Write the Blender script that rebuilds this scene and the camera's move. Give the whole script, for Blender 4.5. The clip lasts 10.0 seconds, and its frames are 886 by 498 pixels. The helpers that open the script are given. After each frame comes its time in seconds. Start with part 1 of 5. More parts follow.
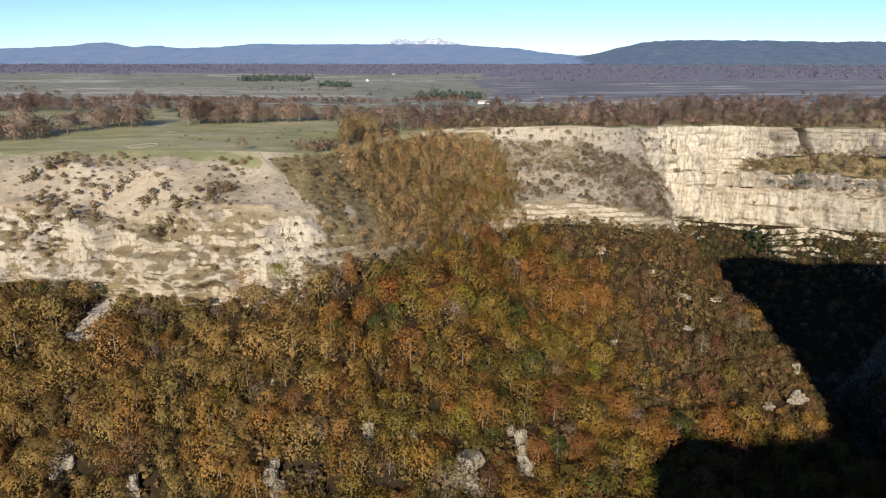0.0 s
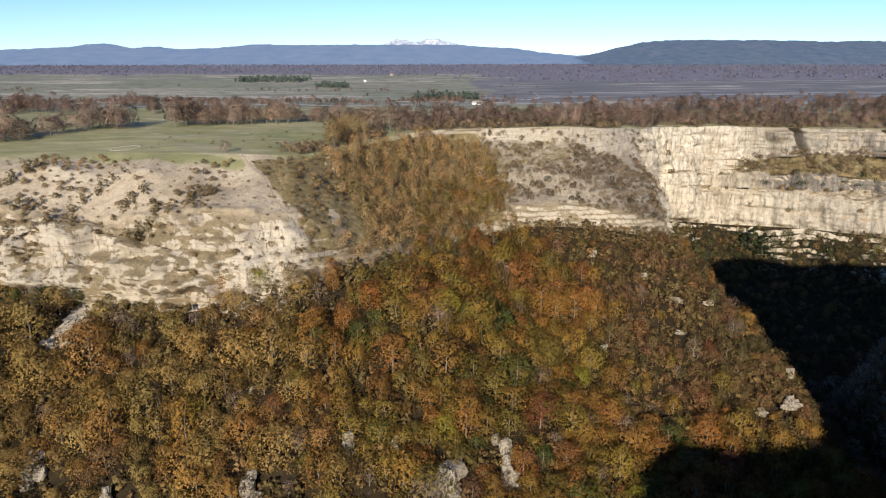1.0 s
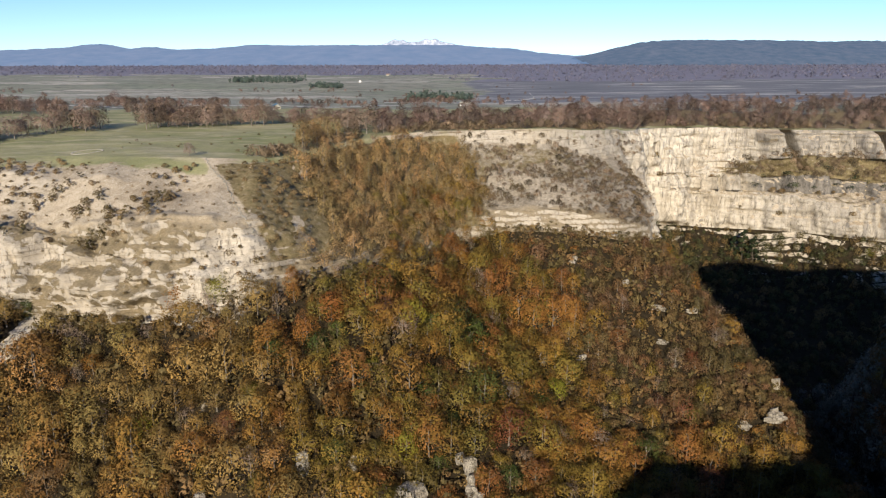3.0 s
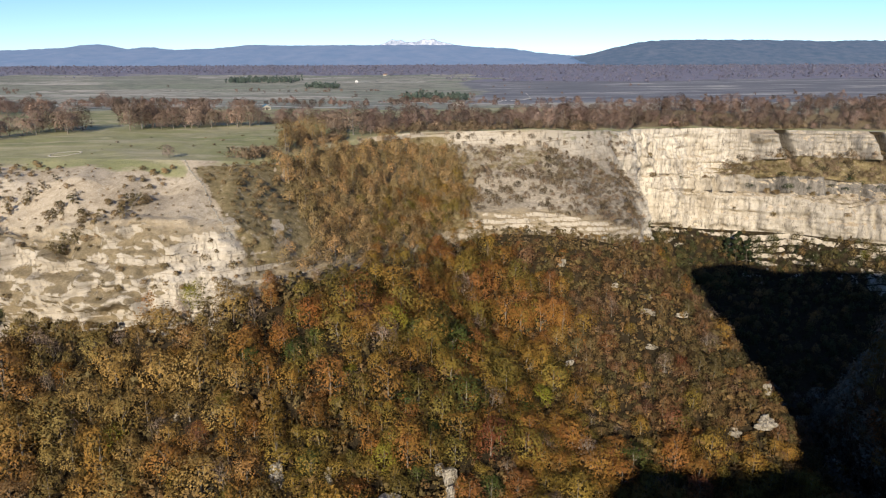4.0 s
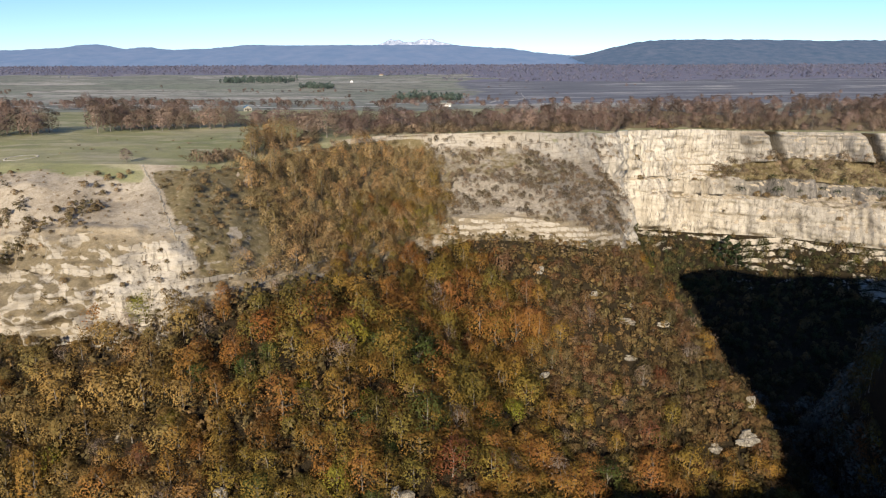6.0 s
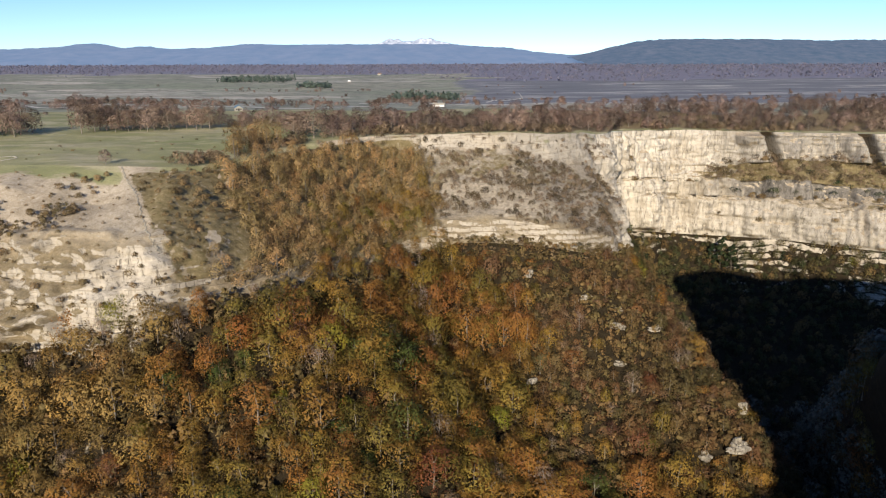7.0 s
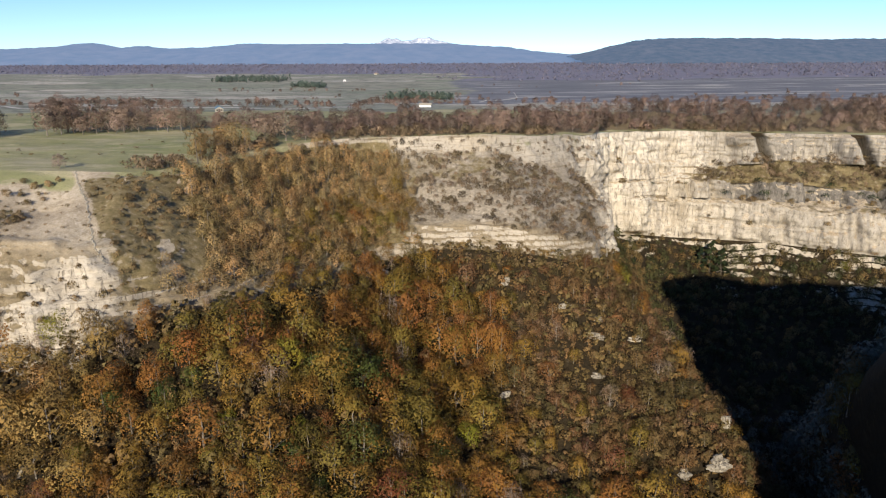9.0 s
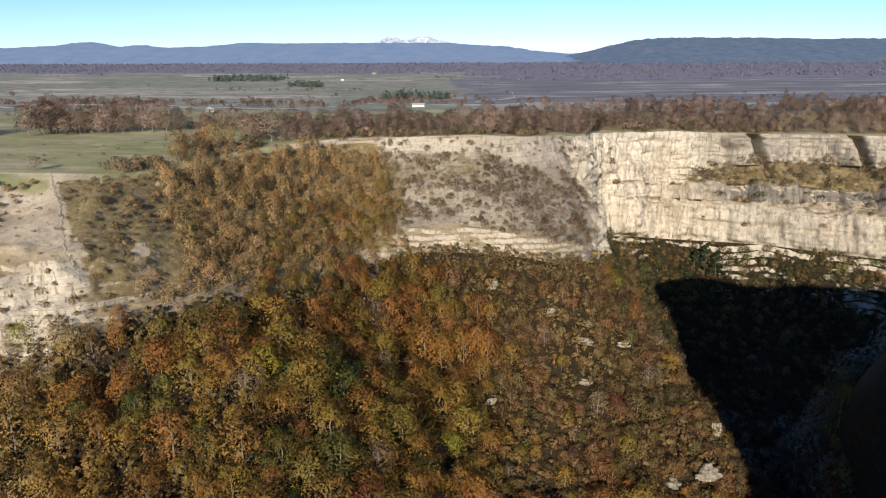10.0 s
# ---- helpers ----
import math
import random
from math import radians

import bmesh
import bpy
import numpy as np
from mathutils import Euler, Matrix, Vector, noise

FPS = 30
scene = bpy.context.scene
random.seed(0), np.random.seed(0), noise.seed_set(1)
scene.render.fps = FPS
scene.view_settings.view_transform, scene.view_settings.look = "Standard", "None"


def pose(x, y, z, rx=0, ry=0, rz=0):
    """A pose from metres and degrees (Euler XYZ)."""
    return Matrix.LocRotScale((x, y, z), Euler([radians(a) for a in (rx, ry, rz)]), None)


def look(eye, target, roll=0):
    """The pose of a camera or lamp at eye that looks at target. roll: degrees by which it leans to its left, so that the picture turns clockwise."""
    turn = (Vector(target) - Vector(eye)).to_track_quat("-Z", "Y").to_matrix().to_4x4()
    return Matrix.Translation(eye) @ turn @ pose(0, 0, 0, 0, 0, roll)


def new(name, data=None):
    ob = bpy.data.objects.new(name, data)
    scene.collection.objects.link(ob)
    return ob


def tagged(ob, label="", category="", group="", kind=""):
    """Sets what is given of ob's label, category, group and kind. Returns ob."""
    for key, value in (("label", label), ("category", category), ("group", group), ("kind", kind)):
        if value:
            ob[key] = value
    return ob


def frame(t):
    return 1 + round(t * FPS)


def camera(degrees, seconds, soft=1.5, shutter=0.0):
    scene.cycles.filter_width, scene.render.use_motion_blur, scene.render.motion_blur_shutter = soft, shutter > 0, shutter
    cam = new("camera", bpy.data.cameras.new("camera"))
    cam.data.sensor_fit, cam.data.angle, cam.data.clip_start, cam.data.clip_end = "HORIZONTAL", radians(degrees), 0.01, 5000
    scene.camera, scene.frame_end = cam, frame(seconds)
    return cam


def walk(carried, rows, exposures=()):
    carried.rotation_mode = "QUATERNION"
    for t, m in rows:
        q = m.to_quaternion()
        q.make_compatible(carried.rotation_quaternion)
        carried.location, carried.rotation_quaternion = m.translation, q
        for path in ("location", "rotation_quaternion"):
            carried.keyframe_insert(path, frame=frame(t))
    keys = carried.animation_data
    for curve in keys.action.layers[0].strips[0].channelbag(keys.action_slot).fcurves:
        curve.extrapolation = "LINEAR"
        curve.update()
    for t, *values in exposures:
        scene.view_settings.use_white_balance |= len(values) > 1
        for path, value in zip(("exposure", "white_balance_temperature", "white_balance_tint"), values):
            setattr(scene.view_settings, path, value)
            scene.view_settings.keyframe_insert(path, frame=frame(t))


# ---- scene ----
cam = camera(63.7, 10.0, soft=1.15)
METRES, EYE, TILT, LEAN, TURN = 70.0, 36.0, -15.3, 0.0, 0.0
ROWS = [
    (0.0, 0.0, 0.0, 0.0, 0.0, 0.0, -0.0),
    (0.5, 0.0326, 0.0324, 0.008, 0.01, 0.02, 0.06),
    (1.0, 0.0689, 0.0673, 0.0168, 0.01, 0.03, 0.12),
    (1.5, 0.1024, 0.0992, 0.0251, 0.02, 0.03, 0.15),
    (2.0, 0.1398, 0.1337, 0.0346, 0.0, 0.03, 0.16),
    (2.5, 0.1745, 0.1656, 0.0428, 0.01, 0.05, 0.16),
    (4.0, 0.2827, 0.2679, 0.0691, -0.08, 0.05, 0.25),
    (4.5, 0.3172, 0.3006, 0.0784, -0.09, 0.04, 0.26),
    (5.0, 0.3544, 0.3359, 0.0874, -0.09, 0.06, 0.26),
    (6.5, 0.4639, 0.4398, 0.1161, -0.08, 0.02, 0.27),
    (7.0, 0.4971, 0.4732, 0.1263, -0.1, -0.01, 0.24),
    (7.5, 0.5343, 0.5089, 0.1363, -0.08, -0.03, 0.25),
    (8.0, 0.5692, 0.5418, 0.1462, -0.06, -0.04, 0.24),
    (8.5, 0.605, 0.5785, 0.1561, -0.08, -0.06, 0.27),
    (9.0, 0.6393, 0.6117, 0.165, -0.08, -0.06, 0.29),
    (9.5, 0.6749, 0.6481, 0.1744, -0.1, -0.07, 0.27),
    (10.0, 0.7082, 0.6811, 0.1841, -0.09, -0.11, 0.25),
]
walk(cam, [(t, pose(0, 0, EYE, TILT, LEAN, TURN) @ pose(METRES * x, METRES * y, METRES * z, 90 + pitch, roll, yaw)) for t, x, y, z, yaw, pitch, roll in ROWS])

# ---- world and sun ----
SUN_ELEV, SUN_AZ = 22.0, -10.0      # degrees; azimuth of the sun's side from straight behind the first view, plus: to its right
scene.view_settings.exposure = 0.3
world = bpy.data.worlds.new("sky")
scene.world = world
world.use_nodes = True
wn = world.node_tree
sky = wn.nodes.new("ShaderNodeTexSky")
sky.sky_type, sky.sun_disc = "NISHITA", False
sky.sun_elevation = radians(SUN_ELEV)
sky.sun_rotation = radians(180 - SUN_AZ)
sky.altitude, sky.air_density, sky.dust_density, sky.ozone_density = 900, 0.7, 0.0, 2.5
clear = wn.nodes.new("ShaderNodeMix")     # cold clear morning air
clear.data_type, clear.blend_type = "RGBA", "MULTIPLY"
clear.inputs[0].default_value, clear.inputs[7].default_value = 1.0, (0.82, 0.97, 1.17, 1)
wn.links.new(sky.outputs[0], clear.inputs[6])
wn.links.new(clear.outputs[2], wn.nodes["Background"].inputs[0])
wn.nodes["Background"].inputs[1].default_value = 0.10
lamp = bpy.data.lights.new("sun", "SUN")
lamp.energy, lamp.angle, lamp.color = 4.9, radians(0.6), (1.0, 0.875, 0.70)
sun = new("sun", lamp)
az = radians(SUN_AZ)
sun_from = Vector((math.sin(az) * math.cos(radians(SUN_ELEV)), -math.cos(az) * math.cos(radians(SUN_ELEV)), math.sin(radians(SUN_ELEV))))
sun.matrix_world = look(sun_from * 500, (0, 0, 0))

# ---- materials ----
class Nodes:
    """A short way to write node materials."""

    def __init__(self, name):
        self.mat = bpy.data.materials.new(name)
        self.mat.use_nodes = True
        self.tree = self.mat.node_tree
        self.bsdf = self.tree.nodes["Principled BSDF"]
        self.bsdf.inputs["Specular IOR Level"].default_value = 0.2

    def add(self, kind, **inputs):
        node = self.tree.nodes.new("ShaderNode" + kind)
        for key, value in inputs.items():
            self.put(node.inputs[key.replace("_", " ")], value)
        return node

    def put(self, socket, value):
        if isinstance(value, bpy.types.NodeSocket):
            self.tree.links.new(value, socket)
        else:
            socket.default_value = value

    def place(self):
        return self.add("NewGeometry").outputs["Position"]

    def scaled(self, vector, sx, sy, sz):
        node = self.tree.nodes.new("ShaderNodeMapping")
        self.put(node.inputs["Vector"], vector)
        node.inputs["Scale"].default_value = (sx, sy, sz)
        return node.outputs[0]

    def noise(self, vector, scale, detail=4.0, rough=0.6, twist=0.0):
        node = self.add("TexNoise", Vector=vector, Scale=scale, Detail=detail, Roughness=rough, Distortion=twist)
        return node.outputs["Fac"]

    def attr(self, name):
        node = self.tree.nodes.new("ShaderNodeAttribute")
        node.attribute_name = name
        return node.outputs["Fac"]

    def ramp(self, fac, *stops):
        node = self.tree.nodes.new("ShaderNodeValToRGB")
        self.put(node.inputs[0], fac)
        e = node.color_ramp.elements
        while len(e) < len(stops):
            e.new(0.5)
        for el, (p, c) in zip(e, stops):
            el.position = p
            el.color = (c, c, c, 1) if isinstance(c, (int, float)) else (*c, 1)
        return node.outputs[0]

    def mix(self, fac, a, b, blend="MIX"):
        node = self.tree.nodes.new("ShaderNodeMix")
        node.data_type, node.blend_type = "RGBA", blend
        for socket, value in ((node.inputs[0], fac), (node.inputs[6], a), (node.inputs[7], b)):
            if isinstance(value, tuple):
                value = (*value, 1)
            self.put(socket, value)
        return node.outputs[2]

    def maths(self, op, a, b=0.0, clamp=False):
        node = self.tree.nodes.new("ShaderNodeMath")
        node.operation, node.use_clamp = op, clamp
        self.put(node.inputs[0], a)
        self.put(node.inputs[1], b)
        return node.outputs[0]

    def done(self, colour, rough=0.9, height=None, depth=0.1, strength=0.6):
        self.put(self.bsdf.inputs["Base Color"], (*colour, 1) if isinstance(colour, tuple) else colour)
        self.put(self.bsdf.inputs["Roughness"], rough)
        if height is not None:
            bump = self.add("Bump", Height=height, Strength=strength, Distance=depth)
            self.put(self.bsdf.inputs["Normal"], bump.outputs[0])
        return self.mat


def limestone_colour(n, p, flute=0.35):
    """Cream limestone with beds, upright streaks, grey weathering and dark cracks."""
    beds = n.noise(n.scaled(p, 0.03, 0.03, 0.5), 1.0, 5, 0.65, 0.5)
    streak = n.noise(n.scaled(p, 0.34, 0.34, 0.03), 1.0, 5, 0.65, 0.6)
    crack = n.noise(n.scaled(p, 0.9, 0.9, 0.14), 1.0, 5, 0.7, 0.8)
    patch = n.noise(p, 0.04, 6, 0.65)
    fine = n.noise(p, 1.1, 6, 0.75)
    base = n.ramp(beds, (0.3, (0.45, 0.405, 0.33)), (0.45, (0.60, 0.54, 0.445)), (0.58, (0.51, 0.455, 0.37)), (0.72, (0.67, 0.615, 0.52)))
    base = n.mix(n.maths("MULTIPLY", flute, 0.45), base, (0.80, 0.74, 0.62))
    base = n.mix(n.ramp(patch, (0.46, 0.0), (0.66, 0.75)), base, (0.42, 0.36, 0.27))
    stain = n.noise(n.scaled(p, 0.13, 0.13, 0.012), 1.0, 5, 0.7, 0.8)
    base = n.mix(n.maths("MULTIPLY", n.ramp(stain, (0.5, 0.0), (0.66, 0.6)), flute), base, (0.34, 0.295, 0.23))
    base = n.mix(n.maths("MULTIPLY", n.ramp(streak, (0.52, 0.0), (0.66, 0.8)), flute), base, (0.25, 0.225, 0.185))
    seam = n.noise(n.scaled(p, 0.07, 0.07, 1.5), 1.0, 5, 0.7, 0.6)
    base = n.mix(n.maths("MULTIPLY", n.ramp(seam, (0.55, 0.0), (0.63, 0.8)), n.maths("SUBTRACT", 1.0, n.maths("MULTIPLY", flute, 0.55))), base, (0.24, 0.205, 0.155))
    base = n.mix(n.ramp(crack, (0.56, 0.0), (0.64, 0.85)), base, (0.15, 0.13, 0.105))
    base = n.mix(n.ramp(fine, (0.54, 0.0), (0.7, 0.6)), base, (0.20, 0.18, 0.145))
    base = n.mix(n.maths("MULTIPLY", n.maths("SUBTRACT", 1.0, flute), 0.42), base, (0.36, 0.315, 0.245))
    streak = n.maths("SUBTRACT", streak, n.maths("MULTIPLY", n.ramp(crack, (0.54, 0.0), (0.64, 1.0)), 0.8))
    height = n.maths("ADD", n.maths("MULTIPLY", beds, 1.6), n.maths("ADD", n.maths("MULTIPLY", streak, 0.9), n.maths("MULTIPLY", fine, 0.5)))
    return base, height


def earth_colour(n, p):
    """Dry pale grass and bare stony earth."""
    big = n.noise(p, 0.035, 5, 0.6)
    mid = n.noise(p, 0.35, 5, 0.7, 0.4)
    fine = n.noise(p, 2.2, 4, 0.75)
    base = n.ramp(big, (0.32, (0.38, 0.31, 0.22)), (0.5, (0.50, 0.42, 0.31)), (0.68, (0.58, 0.505, 0.39)))
    base = n.mix(n.ramp(mid, (0.46, 0.0), (0.66, 0.6)), base, (0.25, 0.195, 0.125))
    base = n.mix(n.ramp(n.noise(p, 0.09, 6, 0.75, 0.5), (0.52, 0.0), (0.66, 0.5)), base, (0.27, 0.215, 0.14))
    base = n.mix(n.ramp(fine, (0.54, 0.0), (0.66, 0.7)), base, (0.64, 0.58, 0.47))
    base = n.mix(n.ramp(n.noise(p, 1.3, 5, 0.8, 0.3), (0.56, 0.0), (0.64, 0.75)), base, (0.19, 0.15, 0.09))
    chips = n.noise(p, 0.75, 6, 0.8, 0.6)
    base = n.mix(n.ramp(chips, (0.57, 0.0), (0.62, 0.85)), base, (0.60, 0.535, 0.43))
    base = n.mix(n.ramp(chips, (0.34, 0.6), (0.40, 0.0)), base, (0.16, 0.13, 0.078))
    return base, n.maths("ADD", mid, n.maths("MULTIPLY", fine, 0.4))


def grass_colour(n, p):
    """Grazed autumn meadow with straw streaks."""
    big, mid, fine = n.noise(p, 0.022, 5, 0.6, 0.3), n.noise(p, 0.16, 5, 0.7), n.noise(p, 1.5, 4, 0.7)
    grass = n.ramp(big, (0.3, (0.215, 0.235, 0.105)), (0.5, (0.295, 0.295, 0.145)), (0.7, (0.41, 0.375, 0.215)))
    straw = n.noise(n.scaled(p, 0.03, 0.11, 0.1), 1.0, 6, 0.7, 0.6)
    grass = n.mix(n.ramp(straw, (0.48, 0.0), (0.60, 0.8)), grass, (0.46, 0.41, 0.27))
    grass = n.mix(n.ramp(mid, (0.5, 0.0), (0.72, 0.6)), grass, (0.27, 0.255, 0.145))
    grass = n.mix(n.ramp(fine, (0.5, 0.0), (0.8, 0.5)), grass, (0.085, 0.10, 0.04))
    return grass, big, mid, fine


def make_cliff():
    n = Nodes("limestone_cliff")
    p = n.place()
    rock, rh = limestone_colour(n, p, n.attr("flute"))
    rock = n.mix(n.maths("MULTIPLY", n.attr("grey_rock"), 0.95, True), rock, n.mix(n.ramp(n.noise(n.scaled(p, 0.5, 0.5, 0.12), 1.0, 6, 0.75, 0.6), (0.36, 0.0), (0.62, 1.0)), (0.085, 0.079, 0.069), (0.275, 0.252, 0.218)))
    earth, eh = earth_colour(n, p)
    scrub = n.ramp(n.noise(p, 0.6, 5, 0.7), (0.32, (0.135, 0.112, 0.052)), (0.56, (0.240, 0.190, 0.100)), (0.72, (0.36, 0.315, 0.24)))
    edge = n.maths("ADD", n.attr("soil"), n.maths("MULTIPLY", n.maths("SUBTRACT", n.noise(p, 0.34, 9, 0.78, 0.4), 0.5), 2.1))
    f = n.ramp(edge, (0.42, 0.0), (0.58, 1.0))
    tufts = n.ramp(n.noise(p, 0.9, 5, 0.75), (0.35, (0.12, 0.098, 0.05)), (0.55, (0.21, 0.165, 0.095)), (0.72, (0.33, 0.27, 0.18)))
    earth = n.mix(n.maths("MULTIPLY", n.attr("ledge_grass"), 0.85), earth, tufts)
    col = n.mix(f, rock, earth)
    turf = n.ramp(n.maths("ADD", n.attr("turf"), n.maths("MULTIPLY", n.maths("SUBTRACT", n.noise(n.scaled(p, 0.5, 1.2, 1.0), 0.09, 6, 0.7, 0.4), 0.5), 1.6)), (0.4, 0.0), (0.62, 1.0))
    col = n.mix(turf, col, grass_colour(n, p)[0])
    scree = n.ramp(n.noise(p, 0.8, 6, 0.75, 0.4), (0.34, (0.20, 0.17, 0.13)), (0.52, (0.34, 0.295, 0.23)), (0.68, (0.52, 0.47, 0.385)))
    col = n.mix(n.maths("MULTIPLY", n.attr("talus"), 0.8), col, scree)
    g = n.ramp(n.maths("ADD", n.attr("scrub"), n.maths("MULTIPLY", n.maths("SUBTRACT", n.noise(p, 0.16, 6, 0.7), 0.5), 1.1)), (0.42, 0.0), (0.62, 1.0))
    col = n.mix(g, col, scrub)
    return n.done(col, 0.92, n.mix(f, rh, eh), 0.55, 0.6)


def make_slope():
    n = Nodes("forest_floor")
    p = n.place()
    litter = n.ramp(n.noise(p, 0.5, 6, 0.7), (0.3, (0.018, 0.014, 0.008)), (0.55, (0.034, 0.025, 0.013)), (0.75, (0.07, 0.052, 0.028)))
    rock, rh = limestone_colour(n, p)
    f = n.ramp(n.maths("ADD", n.attr("rock"), n.maths("MULTIPLY", n.maths("SUBTRACT", n.noise(p, 0.25, 6, 0.7, 0.4), 0.5), 1.3)), (0.5, 0.0), (0.6, 1.0))
    return n.done(n.mix(f, litter, rock), 0.95, n.noise(p, 1.2, 5, 0.7), 0.6, 0.6)


def make_ground():
    """Meadow by the rim, then pasture, stubble, heath and far woods, by the land's own zones."""
    n = Nodes("plateau_land")
    p = n.place()
    grass, big, mid, fine = grass_colour(n, p)
    earth, eh = earth_colour(n, p)
    col = n.mix(n.ramp(n.maths("ADD", n.attr("bare"), n.maths("MULTIPLY", n.maths("SUBTRACT", mid, 0.5), 1.1)), (0.3, 0.0), (0.8, 1.0)), grass, earth)
    f = n.ramp(n.maths("ADD", n.attr("litter"), n.maths("MULTIPLY", n.maths("SUBTRACT", mid, 0.5), 0.9)), (0.4, 0.0), (0.6, 1.0))
    col = n.mix(f, col, n.ramp(fine, (0.35, (0.13, 0.10, 0.058)), (0.65, (0.25, 0.20, 0.125))))
    # the plain: long strips of fields; heath and far wood paled and blued for haze
    q = n.scaled(p, 0.0022, 0.0075, 0.0)
    cells = n.add("TexVoronoi", Vector=q, Scale=1.6, Randomness=0.9)
    tone = n.add("SeparateColor", Color=cells.outputs["Color"])
    streaks = n.noise(n.scaled(p, 0.004, 0.02, 0.0), 1.0, 6, 0.65, 0.6)
    field = n.ramp(tone.outputs[0], (0.0, (0.27, 0.285, 0.215)), (0.25, (0.36, 0.355, 0.285)), (0.45, (0.25, 0.285, 0.20)), (0.65, (0.33, 0.335, 0.265)), (0.88, (0.54, 0.50, 0.42)))
    field = n.mix(n.ramp(streaks, (0.42, 0.0), (0.66, 0.8)), field, (0.26, 0.245, 0.20))
    scrubby = n.noise(n.scaled(p, 0.5, 1.0, 0.0), 0.045, 6, 0.75, 0.5)
    field = n.mix(n.ramp(scrubby, (0.50, 0.0), (0.57, 0.8)), field, (0.155, 0.16, 0.13))
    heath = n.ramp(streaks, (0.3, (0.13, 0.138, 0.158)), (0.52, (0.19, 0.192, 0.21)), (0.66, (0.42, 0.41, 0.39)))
    pale = n.ramp(streaks, (0.3, (0.48, 0.45, 0.39)), (0.6, (0.38, 0.35, 0.28)), (0.7, (0.2, 0.19, 0.13)))
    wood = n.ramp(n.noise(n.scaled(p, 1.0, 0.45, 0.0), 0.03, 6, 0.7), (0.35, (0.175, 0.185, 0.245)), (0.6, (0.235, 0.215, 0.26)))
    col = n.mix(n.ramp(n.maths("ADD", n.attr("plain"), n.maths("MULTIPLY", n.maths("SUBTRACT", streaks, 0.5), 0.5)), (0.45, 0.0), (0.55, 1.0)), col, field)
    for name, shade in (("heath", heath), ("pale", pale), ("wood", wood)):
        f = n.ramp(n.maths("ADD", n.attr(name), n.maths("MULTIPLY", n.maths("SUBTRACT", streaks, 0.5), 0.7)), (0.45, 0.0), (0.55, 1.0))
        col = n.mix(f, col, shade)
    return n.done(col, 0.95, n.maths("ADD", mid, n.maths("MULTIPLY", fine, 0.3)), 0.4, 0.5)


def make_foliage(name, stops, source, spread=0.9, tones=(0.60, 1.16), mottle=0.42, grain=0.20):
    """Leaves: each tree with a tint of its own, mottled in patches, and each spray a little lighter or darker."""
    n = Nodes(name)
    p = n.place()
    own = n.attr("tint") if source == "tint" else n.add("ObjectInfo").outputs["Random"]
    patch = n.noise(p, 0.03, 3, 0.6)
    sprays = n.noise(p, 0.33, 4, 0.7)
    leaf = n.add("NewGeometry").outputs["Random Per Island"]
    key = n.maths("ADD", n.maths("MULTIPLY", own, spread), n.maths("MULTIPLY", n.maths("SUBTRACT", patch, 0.5), 0.4))
    key = n.maths("ADD", key, n.maths("MULTIPLY", n.maths("SUBTRACT", sprays, 0.5), mottle))
    key = n.maths("ADD", key, n.maths("MULTIPLY", leaf, 0.12))
    key = n.maths("ADD", key, (1 - spread) / 2 - 0.06)
    col = n.ramp(key, *stops)
    col = n.mix(1.0, col, n.ramp(leaf, (0.0, 1 - grain), (0.5, 1.0), (1.0, 1 + grain)), "MULTIPLY")
    tone = n.maths("FRACT", n.maths("MULTIPLY", own, 17.31))
    col = n.mix(1.0, col, n.ramp(tone, (0.0, tones[0]), (0.5, 1.0), (1.0, tones[1])), "MULTIPLY")
    return n.done(col, 0.75)


def make_plain(name, a, b, scale=2.0, rough=0.9):
    n = Nodes(name)
    p = n.place()
    return n.done(n.mix(n.noise(p, scale, 5, 0.7), a, b), rough, n.noise(p, scale * 3, 4, 0.7), 0.05, 0.5)


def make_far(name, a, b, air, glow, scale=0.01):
    """A far hill; the haze before it is put in as an even blue glow."""
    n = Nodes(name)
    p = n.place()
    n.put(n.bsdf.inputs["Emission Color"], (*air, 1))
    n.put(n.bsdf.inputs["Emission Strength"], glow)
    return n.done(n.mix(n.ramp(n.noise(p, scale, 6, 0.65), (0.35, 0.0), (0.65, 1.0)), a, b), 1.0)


WOODS = ((0.0, (0.104, 0.096, 0.022)), (0.16, (0.160, 0.126, 0.028)), (0.36, (0.205, 0.140, 0.027)), (0.55, (0.240, 0.136, 0.029)),
         (0.74, (0.242, 0.114, 0.029)), (0.87, (0.236, 0.094, 0.028)), (0.97, (0.255, 0.168, 0.092)))
OCHRES = ((0.0, (0.154, 0.130, 0.040)), (0.2, (0.236, 0.172, 0.054)), (0.5, (0.284, 0.182, 0.060)), (0.70, (0.275, 0.165, 0.041)), (0.86, (0.275, 0.136, 0.038)), (0.97, (0.31, 0.220, 0.118)))
SPURS = ((0.0, (0.066, 0.058, 0.023)), (0.25, (0.114, 0.087, 0.035)), (0.55, (0.152, 0.096, 0.041)), (0.80, (0.156, 0.078, 0.035)), (1.0, (0.180, 0.120, 0.070)))
BARES = ((0.0, (0.20, 0.150, 0.105)), (0.5, (0.255, 0.185, 0.135)), (1.0, (0.31, 0.235, 0.185)))
UNDERS = ((0.0, (0.088, 0.074, 0.030)), (0.35, (0.142, 0.106, 0.042)), (0.7, (0.180, 0.118, 0.048)), (1.0, (0.205, 0.122, 0.054)))
STONIES = ((0.0, (0.115, 0.090, 0.050)), (0.5, (0.205, 0.150, 0.090)), (1.0, (0.275, 0.195, 0.125)))
